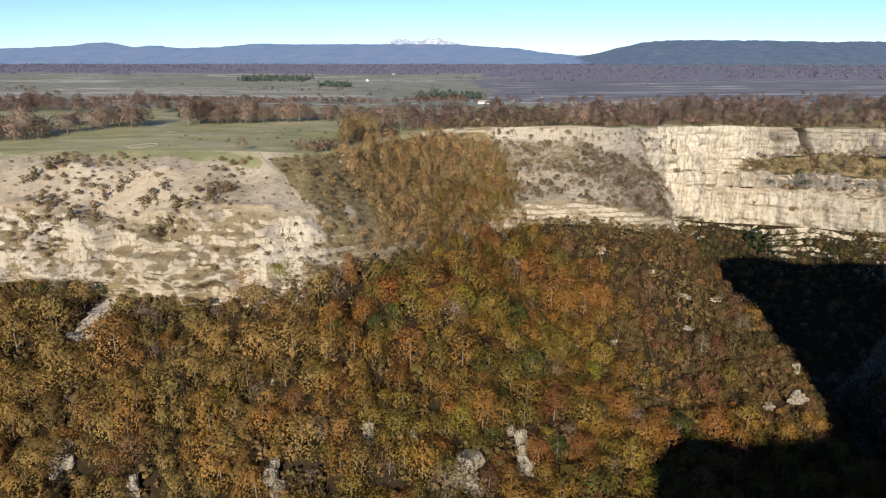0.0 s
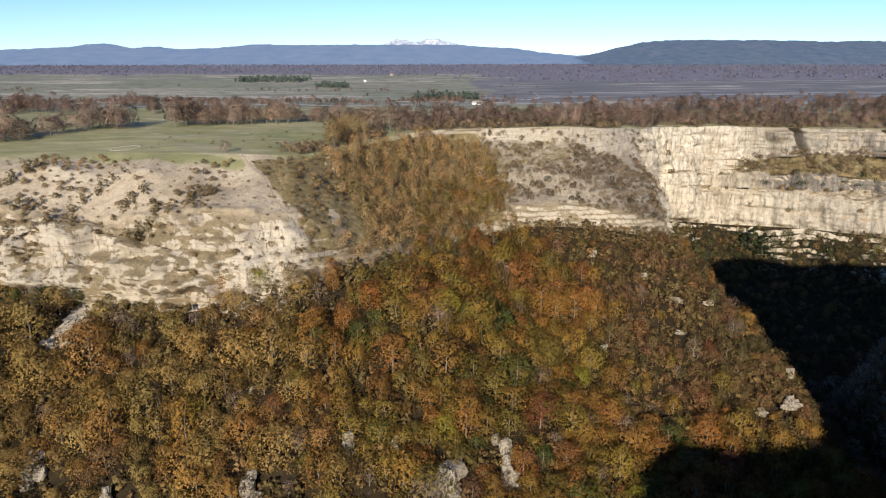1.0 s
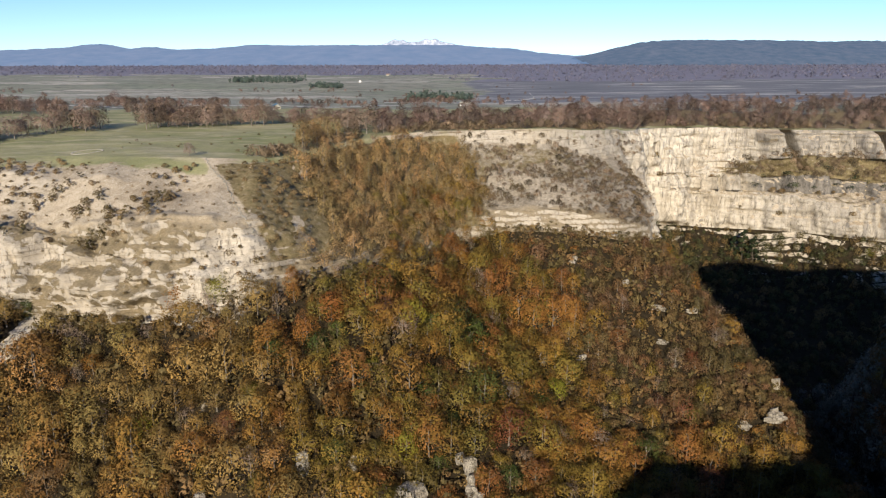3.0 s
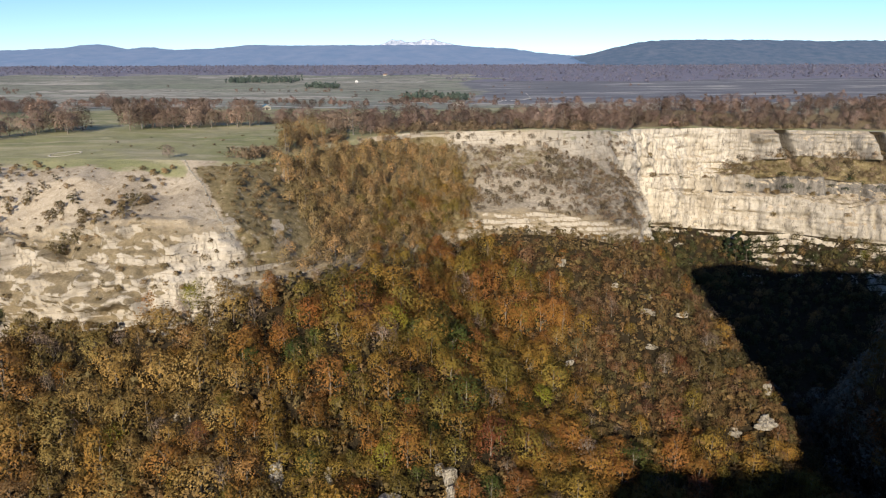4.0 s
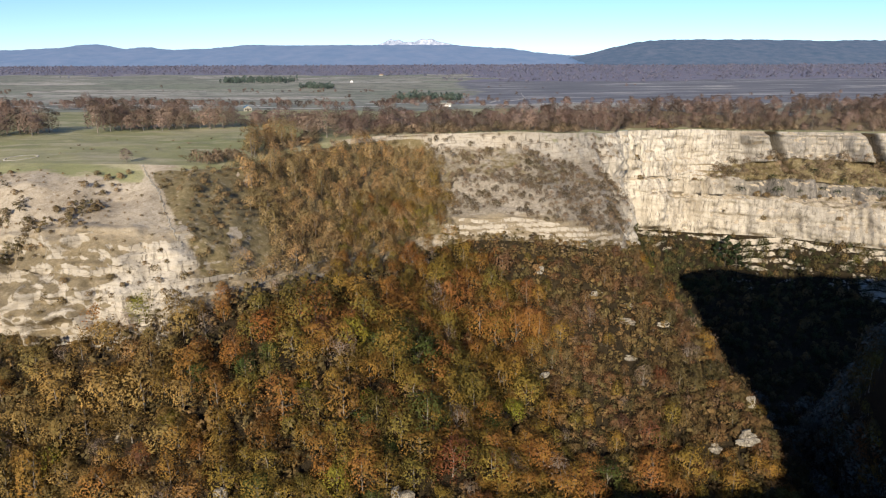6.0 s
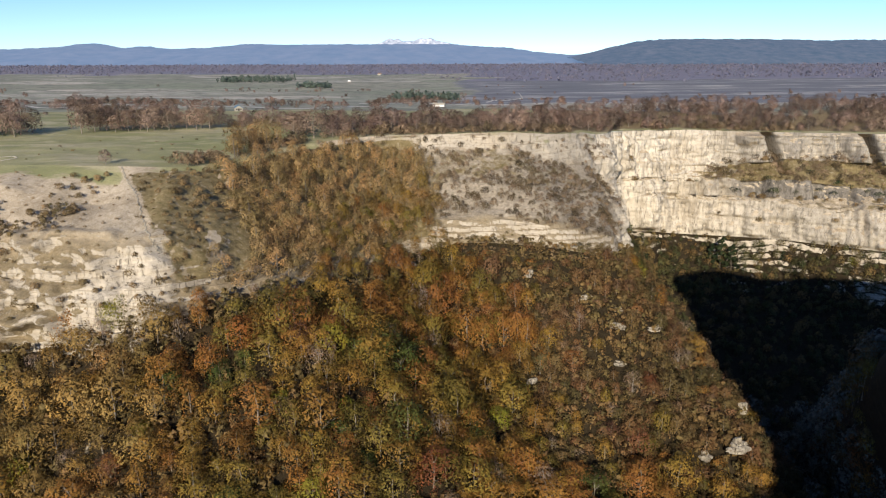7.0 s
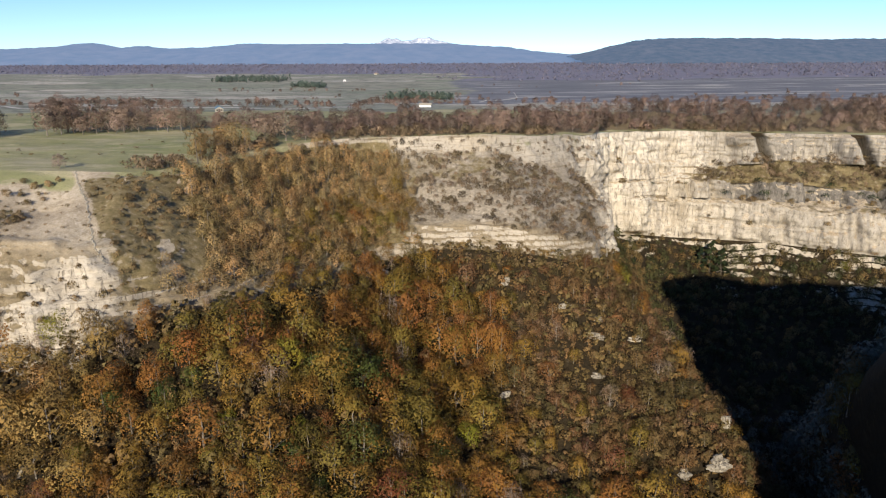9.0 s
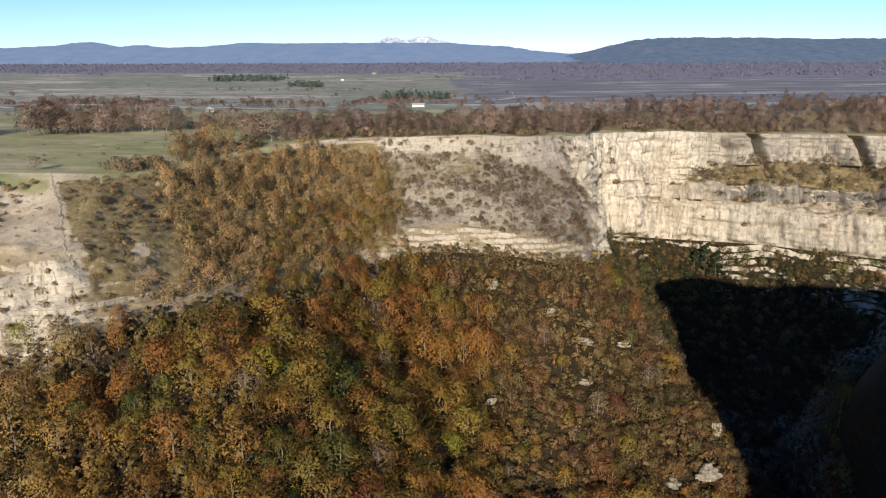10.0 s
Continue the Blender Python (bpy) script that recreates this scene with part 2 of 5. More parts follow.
BENCHES = ((0.0, (0.042, 0.052, 0.020)), (0.4, (0.081, 0.081, 0.030)), (0.7, (0.147, 0.111, 0.043)), (1.0, (0.217, 0.137, 0.056)))
OLIVES = ((0.0, (0.125, 0.096, 0.042)), (0.5, (0.212, 0.148, 0.068)), (1.0, (0.280, 0.188, 0.094)))
GULLY = ((0.0, (0.196, 0.150, 0.062)), (0.3, (0.305, 0.218, 0.096)), (0.65, (0.365, 0.238, 0.108)), (0.9, (0.370, 0.214, 0.090)), (1.0, (0.330, 0.235, 0.072)))
BROWNS = ((0.0, (0.130, 0.108, 0.074)), (0.25, (0.215, 0.158, 0.114)), (0.6, (0.275, 0.186, 0.140)), (0.9, (0.295, 0.222, 0.180)))
RUSSETS = ((0.0, (0.078, 0.066, 0.052)), (0.25, (0.155, 0.110, 0.084)), (0.6, (0.210, 0.136, 0.106)), (0.9, (0.225, 0.160, 0.132)))
SCRUB = ((0.0, (0.085, 0.074, 0.028)), (0.35, (0.155, 0.118, 0.050)), (0.65, (0.195, 0.136, 0.062)), (0.95, (0.235, 0.172, 0.100)))
# Far woods and pines: pale blue haze is put into the leaf colours.
HAZY_FARS = ((0.0, (0.140, 0.152, 0.205)), (0.5, (0.165, 0.165, 0.215)), (1.0, (0.195, 0.180, 0.220)))
HAZY_PINES = ((0.0, (0.085, 0.120, 0.105)), (0.5, (0.105, 0.142, 0.118)), (1.0, (0.130, 0.165, 0.130)))
YELLOWS = ((0.0, (0.16, 0.165, 0.02)), (0.5, (0.22, 0.19, 0.025)), (1.0, (0.26, 0.19, 0.03)))
ORANGES = ((0.0, (0.24, 0.105, 0.022)), (0.5, (0.25, 0.125, 0.025)), (1.0, (0.24, 0.085, 0.025)))
REDS = ((0.0, (0.19, 0.065, 0.028)), (0.5, (0.20, 0.080, 0.036)), (1.0, (0.17, 0.085, 0.052)))
GREENS = ((0.0, (0.042, 0.059, 0.014)), (0.5, (0.066, 0.083, 0.018)), (1.0, (0.102, 0.108, 0.025)))
PINES = ((0.0, (0.016, 0.029, 0.013)), (0.5, (0.029, 0.047, 0.018)), (1.0, (0.052, 0.065, 0.023)))
M_CLIFF, M_SLOPE, M_GROUND = make_cliff(), make_slope(), make_ground()
M_WOODS, M_WOODS_MANY = make_foliage("autumn_leaves", WOODS, "object", 0.72, mottle=0.6), make_foliage("autumn_leaves_many", WOODS, "tint", 0.72, mottle=0.6)
M_BROWN, M_BROWN_MANY = make_foliage("brown_leaves", BROWNS, "object"), make_foliage("brown_leaves_many", RUSSETS, "tint")
M_SCRUB, M_SCRUB_MANY = make_foliage("scrub_leaves", SCRUB, "object"), make_foliage("scrub_leaves_many", SCRUB, "tint")
M_PINE, M_PINE_MANY = make_foliage("evergreen_leaves", PINES, "object"), make_foliage("evergreen_leaves_many", PINES, "tint")
M_STONY_MANY = make_foliage("stony_scrub_leaves_many", STONIES, "tint")
M_BENCH_MANY, M_OLIVE_MANY, M_GULLY_MANY = make_foliage("bench_leaves_many", BENCHES, "tint"), make_foliage("olive_leaves_many", OLIVES, "tint"), make_foliage("gully_leaves_many", GULLY, "tint")
M_HAZY_PINE_MANY, M_OLIVE = make_foliage("hazy_pine_leaves_many", HAZY_PINES, "tint"), make_foliage("olive_leaves", OLIVES, "object")
M_UNDER_MANY = make_foliage("undergrowth_leaves_many", UNDERS, "tint")
M_OCHRE_MANY = make_foliage("ochre_leaves_many", OCHRES, "tint", 0.75, mottle=0.5)
M_HAZY_FAR_MANY = make_foliage("hazy_far_leaves_many", HAZY_FARS, "tint", 0.9, (0.93, 1.07), 0.2, 0.1)
M_SPUR_MANY, M_SPUR = make_foliage("spur_leaves_many", SPURS, "tint"), make_foliage("spur_leaves", SPURS, "object")
# Paler grey-green leaves that stand in for weak sky light in the shade.
SHADE_LIFT = ((0.0, (0.105, 0.118, 0.095)), (0.5, (0.150, 0.155, 0.125)), (1.0, (0.195, 0.185, 0.155)))
M_SHADE_MANY = make_foliage("shade_lift_leaves_many", SHADE_LIFT, "tint")
M_BARE = make_foliage("bare_twigs", BARES, "object", 0.9, (0.8, 1.2), 0.2)
M_BARE_MANY = make_foliage("bare_twigs_many", BARES, "tint", 0.9, (0.8, 1.2), 0.2)
M_YELLOW, M_ORANGE, M_RED, M_GREEN = (make_foliage(k, v, "object") for k, v in (("yellow_leaves", YELLOWS), ("orange_leaves", ORANGES), ("red_leaves", REDS), ("green_leaves", GREENS)))
# Darker copy of the bark, with the shade inside the woods in its colour.
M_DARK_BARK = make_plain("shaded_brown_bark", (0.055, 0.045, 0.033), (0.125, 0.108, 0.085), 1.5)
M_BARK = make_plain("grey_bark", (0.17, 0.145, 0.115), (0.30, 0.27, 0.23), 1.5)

# ---- land ----
def hash3(i, j, k, seed):
    h = (i * 374761393 + j * 668265263 + k * 2147483647 + seed * 1274126177) & 0xFFFFFFFF
    h = ((h ^ (h >> 13)) * 1274126177) & 0xFFFFFFFF
    return ((h ^ (h >> 16)) & 0xFFFF) / 65535.0


def value_noise(p, seed=0):
    """Smooth noise in -1..1 at an array of points."""
    q = np.floor(p).astype(np.int64)
    f = p - q
    f = f * f * f * (f * (f * 6 - 15) + 10)
    out = 0
    for a in (0, 1):
        for b in (0, 1):
            for c in (0, 1):
                w = (f[..., 0] if a else 1 - f[..., 0]) * (f[..., 1] if b else 1 - f[..., 1]) * (f[..., 2] if c else 1 - f[..., 2])
                out = out + w * hash3(q[..., 0] + a, q[..., 1] + b, q[..., 2] + c, seed)
    return out * 2 - 1


def fbm(p, scale, octaves=4, seed=0, gain=0.5):
    out, amp, total = 0, 1.0, 0.0
    for o in range(octaves):
        out = out + amp * value_noise(p * (scale * 2.03 ** o), seed + o * 17)
        total += amp
        amp *= gain
    return out / total


def smooth(a, b, x):
    t = np.clip((x - a) / (b - a), 0, 1)
    return t * t * (3 - 2 * t)


# Stations along the canyon, from its near bluff round the side gully to the great cliff: the rim, the cliff's foot, three
# places down the wooded slope, the stream bed, the opposite rim.
STATION = {
    "a": ((-420, 215, 3), (-410, 180, -36), (-400, 160, -54), (-390, 135, -78), (-375, 95, -108), (-330, 20, -150), (-660, -313, 19)),
    "b": ((-230, 235, 2), (-225, 203, -37), (-220, 182, -56), (-212, 158, -78), (-200, 115, -110), (-150, 40, -150), (-471, -303, 18)),
    "c": ((-150, 270, 1), (-130, 210, -33), (-125, 190, -42), (-118, 165, -63), (-105, 122, -108), (-60, 50, -150), (-370, -293, 18)),
    "d": ((-72, 262, 1.5), (-68, 203, -37), (-66, 191, -46), (-58, 166, -66), (-48, 126, -106), (-10, 60, -150), (-286, -282, 19)),
    "e": ((-50, 266, 0.5), (-42, 205, -31), (-34, 190, -45), (-24, 166, -64), (-10, 128, -102), (20, 70, -150), (-212, -273, 18)),
    "f": ((-36, 285, 0), (-18, 224, -30), (0, 206, -41), (20, 182, -65), (32, 142, -100), (50, 85, -150), (-148, -253, 18)),
    "g": ((-28, 316, 0), (8, 268, -37), (22, 245, -51), (42, 203, -71), (60, 165, -100), (80, 115, -148), (-89, -233, 18)),
    "h": ((5, 349, 1), (25, 300, -39), (42, 270, -64), (66, 228, -82), (85, 185, -102), (105, 140, -147), (-44, -244, 23)),
    "i": ((40, 358, 1), (45, 309, -37), (60, 285, -58), (88, 252, -76), (105, 213, -96), (130, 165, -145), (-9, -162, 26)),
    "j": ((66, 358, 1.5), (78, 305, -38), (85, 284, -56), (100, 260, -72), (126, 222, -93), (158, 180, -143), (20, -76, 27)),
    "k": ((90, 374, -1), (100, 309, -43), (112, 292, -58), (124, 266, -76), (131, 231, -91), (172, 198, -142), (53, -70, 27)),
    "ka": ((104, 390, -2), (109, 318, -46), (119, 302, -62), (131, 276, -79), (146, 256, -97), (182, 235, -141), (87, -61, 27)),
    "kb": ((112, 402, -4), (114, 340, -52), (124, 320, -67), (138, 297, -82), (157, 291, -116), (184, 262, -141), (102, -9, 35)),
    "l": ((120, 412, -5), (124, 370, -60), (128, 346, -68), (134, 326, -77), (151, 325, -113), (184, 292, -140), (109, 46, 39)),
    "m": ((141, 454, -8), (150, 456, -69), (155, 438, -79), (160, 404, -92), (173, 372, -121), (205, 330, -137), (113, 111, 40)),
    "n": ((185, 474, -9.5), (188, 460, -72), (192, 442, -84), (199, 412, -98), (213, 374, -120), (235, 345, -136), (148, 132, 35)),
    "o": ((230, 469, -10.5), (231, 439, -70), (237, 424, -83), (245, 405, -96), (253, 385, -112), (262, 364, -134), (182, 121, 34)),
    "p": ((268, 466, -11), (264, 419, -70), (270, 405, -83), (280, 386, -97), (288, 366, -112), (296, 343, -132), (231, 109, 35)),
    "q": ((335, 448, -11), (318, 396, -72), (322, 384, -86), (330, 366, -99), (336, 346, -112), (340, 320, -130), (306, 101, 35)),
    "r": ((450, 405, -10), (430, 350, -74), (432, 338, -88), (438, 320, -100), (445, 300, -114), (450, 276, -128), (418, 88, 35)),
}
NAMES = sorted(STATION)
# How the wall between rim and foot is stepped at each kind of station: share of the way out, share of the way down.
STEPS = {"bluff": ((0.36, 0.12), (0.73, 0.33), (0.82, 0.52), (0.92, 0.68)), "gully": ((0.3, 0.24), (0.6, 0.53), (0.74, 0.68), (0.88, 0.82)),
         "band": ((0.06, 0.20), (0.5, 0.50), (0.7, 0.65), (0.90, 0.80)), "high": ((0.10, 0.34), (0.5, 0.60), (0.7, 0.72), (0.90, 0.84)),
         "cliff": ((0.14, 0.44), (0.42, 0.50), (0.60, 0.62), (0.84, 0.65)), "bench": ((0.10, 0.29), (0.52, 0.44), (0.66, 0.62), (0.88, 0.65)),
         "corner": ((0.2, 0.44), (0.55, 0.60), (0.68, 0.73), (0.8, 0.86))}
KIND = dict(zip(NAMES, ["bluff"] * 5 + ["gully"] * 2 + ["band"] * 3 + ["high"] * 2 + ["corner"] * 2 + ["cliff"] * 2 + ["bench"] * 4))

rims = np.array([STATION[k][0] for k in NAMES], float)
feet = np.array([STATION[k][1] for k in NAMES], float)
mids = (rims + feet) / 2
along = np.concatenate([[0], np.cumsum(np.linalg.norm(np.diff(mids[:, :2], axis=0), axis=1))])


at_e = along[NAMES.index("e")]


def spline(knots, values, at):
    """Smooth values through knots without overshoot at the ends."""
    slope = np.gradient(values, knots, axis=0)
    i = np.clip(np.searchsorted(knots, at) - 1, 0, len(knots) - 2)
    h = (knots[i + 1] - knots[i])[:, None]
    t = ((at - knots[i]) / h[:, 0])[:, None]
    return ((2 * t ** 3 - 3 * t ** 2 + 1) * values[i] + (t ** 3 - 2 * t ** 2 + t) * h * slope[i]
            + (-2 * t ** 3 + 3 * t ** 2) * values[i + 1] + (t ** 3 - t ** 2) * h * slope[i + 1])


# Columns: dense where the camera looks, wide apart outside
SEEN = (along[NAMES.index("c")] - 40, along[NAMES.index("q")])
cols = np.concatenate([np.linspace(0, SEEN[0], 30, endpoint=False), np.linspace(*SEEN, 720, endpoint=False), np.linspace(SEEN[1], along[-1], 25)])


def line_of(index):
    return spline(along, np.array([STATION[k][index] for k in NAMES], float), cols)


def step_of(index):
    pts = []
    for k in NAMES:
        (rx, ry, rz), (fx, fy, fz) = STATION[k][0], STATION[k][1]
        out, down = STEPS[KIND[k]][index]
        pts.append((rx + (fx - rx) * out, ry + (fy - ry) * out, rz + (fz - rz) * down))
    line = spline(along, np.array(pts), cols)
    stray = fbm(np.stack([cols, cols * 0 + index * 7.3, cols * 0], 1), 0.035, 4, 15 + index)
    line[:, 2] += stray * np.interp(cols, [at_e, at_e + 40], [7.0, 2.5])
    return line


share = (cols - along[0]) / (along[-1] - along[0])
rim, foot, opposite = line_of(0), line_of(1), line_of(6)
# The plateau behind the rim fans out to the horizon
fan = np.interp(cols, along, np.linspace(-4700, 4900, len(NAMES)))
far_edge = np.stack([fan, np.full_like(fan, 4950.0), np.full_like(fan, -12.0)], 1)
back_edge = np.stack([np.interp(share, [0, 1], [-3500, 3800]), np.full_like(fan, -2600.0), np.full_like(fan, 30.0)], 1)


def between(a, b, n, power=1.0, last=False):
    t = np.linspace(0, 1, n, endpoint=False) ** power
    if last:
        t = np.linspace(0, 1, n) ** power
    return a[None] + (b - a)[None] * t[:, None, None]


def normals_of(g):
    du = np.gradient(g, axis=1)
    dv = np.gradient(g, axis=0)
    n = np.cross(dv, du)
    n /= np.maximum(np.linalg.norm(n, axis=2, keepdims=True), 1e-9)
    return n


def sheet(name, grid, material, masks, label, category):
    """One sheet of land from a grid of places, with masks for its material."""
    rows, count = grid.shape[:2]
    idx = np.arange(rows * count).reshape(rows, count)
    quads = np.stack([idx[:-1, :-1], idx[:-1, 1:], idx[1:, 1:], idx[1:, :-1]], -1).reshape(-1, 4)
    me = mesh_of(name, grid.reshape(-1, 3), quads, material, smooth_faces=True)
    for key, values in masks.items():
        me.attributes.new(key, "FLOAT", "POINT").data.foreach_set("value", values.astype(np.float32).ravel())
    return tagged(new(name, me), label, category, kind="structure")


def mesh_of(name, verts, faces, material, tint=None, smooth_faces=False, lean=None):
    """A mesh from arrays; all faces have the same number of corners. lean: the way each corner's surface faces, for leaves."""
    verts, faces = np.ascontiguousarray(verts, np.float32), np.ascontiguousarray(faces, np.int32)
    me = bpy.data.meshes.new(name)
    me.vertices.add(len(verts))
    me.vertices.foreach_set("co", verts.ravel())
    n, k = faces.shape
    me.loops.add(n * k)
    me.loops.foreach_set("vertex_index", faces.ravel())
    me.polygons.add(n)
    me.polygons.foreach_set("loop_start", np.arange(0, n * k, k, dtype=np.int32))
    me.polygons.foreach_set("loop_total", np.full(n, k, np.int32))
    me.polygons.foreach_set("use_smooth", np.full(n, smooth_faces, bool))
    me.update(calc_edges=True)
    me.materials.append(material)
    if lean is not None:
        me.attributes.new("custom_normal", "FLOAT_VECTOR", "POINT").data.foreach_set("vector", np.ascontiguousarray(lean, np.float32).ravel())
    if tint is not None:
        me.attributes.new("tint", "FLOAT", "POINT").data.foreach_set("value", np.asarray(tint, np.float32))
    return me


# Wall of the canyon: rim to foot
wall = np.concatenate([between(rim, step_of(0), 42), between(step_of(0), step_of(1), 26), between(step_of(1), step_of(2), 15), between(step_of(2), step_of(3), 15), between(step_of(3), foot, 26, last=True)])
wall_down = np.linspace(0, 1, len(wall))[:, None] * np.ones((1, len(cols)))
u = np.broadcast_to(cols[None], wall.shape[:2])
at = {k: along[NAMES.index(k)] for k in NAMES}
is_bluff = 1 - smooth(at["e"] - 12, at["e"] + 22, u)
is_cliff = smooth(at["k"], at["l"] + 20, u)
is_gully = (1 - is_bluff) * (1 - is_cliff)
nrm = normals_of(wall)
nrm[..., 2] *= 0.4
pin = smooth(0, 0.05, wall_down) * (1 - smooth(0.97, 1.0, wall_down))
beds = value_noise(np.stack([wall[..., 0] * 0.012, wall[..., 1] * 0.012, wall[..., 2] * 0.42], -1), 5)
beds2 = value_noise(np.stack([wall[..., 0] * 0.03, wall[..., 1] * 0.03, wall[..., 2] * 1.1], -1), 9)
flutes = fbm(wall * np.array([1, 1, 0.12]), 0.11, 4, 3)
lumps = fbm(wall, 0.05, 5, 7)
knolls = 1 - np.abs(value_noise(wall * 0.062 + 3.3, 33) + 0.35 * value_noise(wall * 0.15, 34)) * 2.2
knolls = np.clip(knolls, 0, 1) * smooth(0.50, 0.6, wall_down)
broken = 0.12 + 0.88 * smooth(0.46, 0.6, wall_down)
shove = is_bluff * broken * (knolls * 5.0 + beds * 1.4 + beds2 * 0.9 + fbm(wall, 0.2, 3, 35) * 1.6 + fbm(wall, 0.45, 3, 36) * 1.9 + np.abs(fbm(wall * np.array([1, 1, 2.2]), 0.11, 3, 37)) * 3.0 + lumps * 5.0 + flutes * 0.6) + is_gully * (beds * 0.5 + lumps * 4.5 + beds2 * 0.3) \
    + is_cliff * (beds * 0.9 + beds2 * 0.5 + flutes * 3.6 + fbm(wall * np.array([1, 1, 0.5]), 0.3, 3, 13) * 2.2 + fbm(wall * np.array([1, 1, 2.5]), 0.16, 3, 14) * 1.6 + lumps * 7.0)
WX, WZ = wall[..., 0], wall[..., 2]


def ribs(at_u, pitch, seed, sharp=0.16):
    """Upright ribs of uneven width, steep on the side away from the sun."""
    ph = at_u / pitch + 0.9 * fbm(np.stack([at_u / pitch * 0.6, at_u * 0 + seed, WZ * 0.02], -1), 1.0, 2, seed)
    f = 1 - (ph - np.floor(ph))
    tall = hash3(np.floor(ph).astype(np.int64), 3, 5, seed)
    return smooth(0, sharp, f) * (1 - f) ** 0.7 * (0.35 + 0.65 * tall)


knob_rows = smooth(0.50, 0.57, wall_down) * (1 - smooth(0.66, 0.72, wall_down)) * smooth(at["m"] + 10, at["n"], u)
shove += is_cliff * knob_rows * (20.0 * ribs(u, 16.0, 43, 0.07) - 7.0)                                   # rounded knobs over the ledge
shove += is_cliff * (1 - knob_rows) * (3.2 * ribs(u, 8.0, 45, 0.2) + 1.3 * ribs(u + WZ * 0.1, 3.1, 46, 0.3)) * smooth(-0.35, 0.2, fbm(wall, 0.03, 3, 48)) * (1 - 0.6 * smooth(0.36, 0.40, wall_down) * (1 - smooth(0.76, 0.8, wall_down)))
for x, lean, out, wide, low in ((228, 0.32, 14, 18, -36), (284, 0.25, 11, 13, -34)):      # buttresses with a dark slanting flank and a hollow beside it
    flank = WX - (x + lean * (-WZ - 11))
    tall = smooth(low, low + 5, WZ) * (1 - smooth(-13, -10, WZ))
    shove += is_cliff * tall * (out * (1 - smooth(-1.5, 1.0, flank)) * smooth(-wide, -wide * 0.3, flank) - 20 * smooth(-0.5, 1.0, flank) * (1 - smooth(5, 9, flank)))
shove += 5.0 * np.exp(-((WX - 160) / 9.0) ** 2) * is_cliff * smooth(-70, -60, WZ) * (1 - smooth(-45, -36, WZ))
wall = wall + nrm * (shove * np.maximum(pin, 0.5 * is_cliff * (1 - smooth(0.9, 1.0, wall_down))))[..., None]



def terraced(z, rise, sharp=0.3):
    k = np.floor(z / rise)
    return rise * (k + smooth(0.5 - sharp / 2, 0.5 + sharp / 2, z / rise - k))


# bedded rock low in the gully and across the bluff's end
ledge = fbm(wall, 0.05, 3, 19)
warp = wall[..., 2] + ledge * 1.5
low_beds = smooth(0.72, 0.8, wall_down) * smooth(at["e"], at["e"] + 20, u) * (1 - is_cliff)
low_beds = np.maximum(low_beds, is_bluff * 0.45 * smooth(-0.1, 0.25, ledge + 0.5 * fbm(wall, 0.02, 3, 25)) * smooth(0.5, 0.62, wall_down))
warp = warp + fbm(wall, 0.018, 3, 27) * 5 + fbm(wall, 0.12, 3, 28) * 1.2
wall[..., 2] += low_beds * (is_bluff * terraced(warp, 2.3, 0.35) + (1 - is_bluff) * terraced(warp, 1.9, 0.4) - warp) * pin

# Slope below the foot, stream bed, opposite slope and its plateau
slope = np.concatenate([between(foot, line_of(2), 34), between(line_of(2), line_of(3), 34), between(line_of(3), line_of(4), 36), between(line_of(4), line_of(5), 20),
                        between(line_of(5), opposite, 34), between(opposite, back_edge, 16, 2.0, last=True)])
srow = np.arange(len(slope))[:, None] * np.ones((1, len(cols)))
bumps = fbm(slope, 0.03, 5, 21) * 5.0 + fbm(slope, 0.15, 3, 31) * 1.0
slope[..., 2] += bumps * smooth(0, 14, srow) * (1 - 0.8 * smooth(155, 165, srow))

su = np.broadcast_to(cols[None], slope.shape[:2])
benches = smooth(at["l"], at["m"], su) * smooth(0, 4, srow) * (1 - smooth(80, 100, srow))
warp = slope[..., 2] + fbm(slope, 0.02, 4, 23) * 6.0 + fbm(slope, 0.09, 3, 24) * 1.2
bench_rock = benches
benches = benches * smooth(-0.35, 0.05, fbm(slope, 0.03, 3, 29))
slope[..., 2] += benches * (terraced(warp, 3.0, 0.3) - warp) * 0.95

# Plateau: meadow near the rim, then the plain
land = np.concatenate([between(rim, rim + (far_edge - rim) * 0.045, 64), between(rim + (far_edge - rim) * 0.045, far_edge, 90, 1.9, last=True)])
dist = land[..., 1] - rim[None, :, 1]
height = np.interp(land[..., 1], [200, 340, 420, 580, 700, 900, 1180, 1500, 1780, 2600, 4950], [1, 3, 2, -3, -9, -22, -35, -35, -28, -23, -12])
near = smooth(0, 60, dist)
land[..., 2] = rim[None, :, 2] * (1 - near) + height * near
land[..., 2] += fbm(land * np.array([1, 1, 0]), 0.012, 4, 41) * 2.2 * smooth(8, 80, dist) + fbm(land * np.array([1, 1, 0]), 0.09, 3, 47) * 0.5 * smooth(0, 8, dist)

X, Y = land[..., 0], land[..., 1]
lu = np.broadcast_to(cols[None], X.shape)
by_bluff = 1 - smooth(at["e"] - 5, at["g"], lu)
jig = fbm(land * np.array([1, 1, 0]), 0.004, 4, 51) * 0.5
bare = 0.5 * (1 - smooth(-10, 14, dist + jig * 44)) * by_bluff + (1 - smooth(6, 34, dist)) * smooth(at["g"], at["h"], lu) * 0.38
plain = smooth(470, 560, Y + jig * 120)
side = smooth(-0.02, 0.16, X / np.maximum(Y, 1) + jig * 0.25)
pale = smooth(560, 610, Y + jig * 80) * (1 - smooth(860, 930, Y + jig * 120)) * side * 0.95
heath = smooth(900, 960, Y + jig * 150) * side
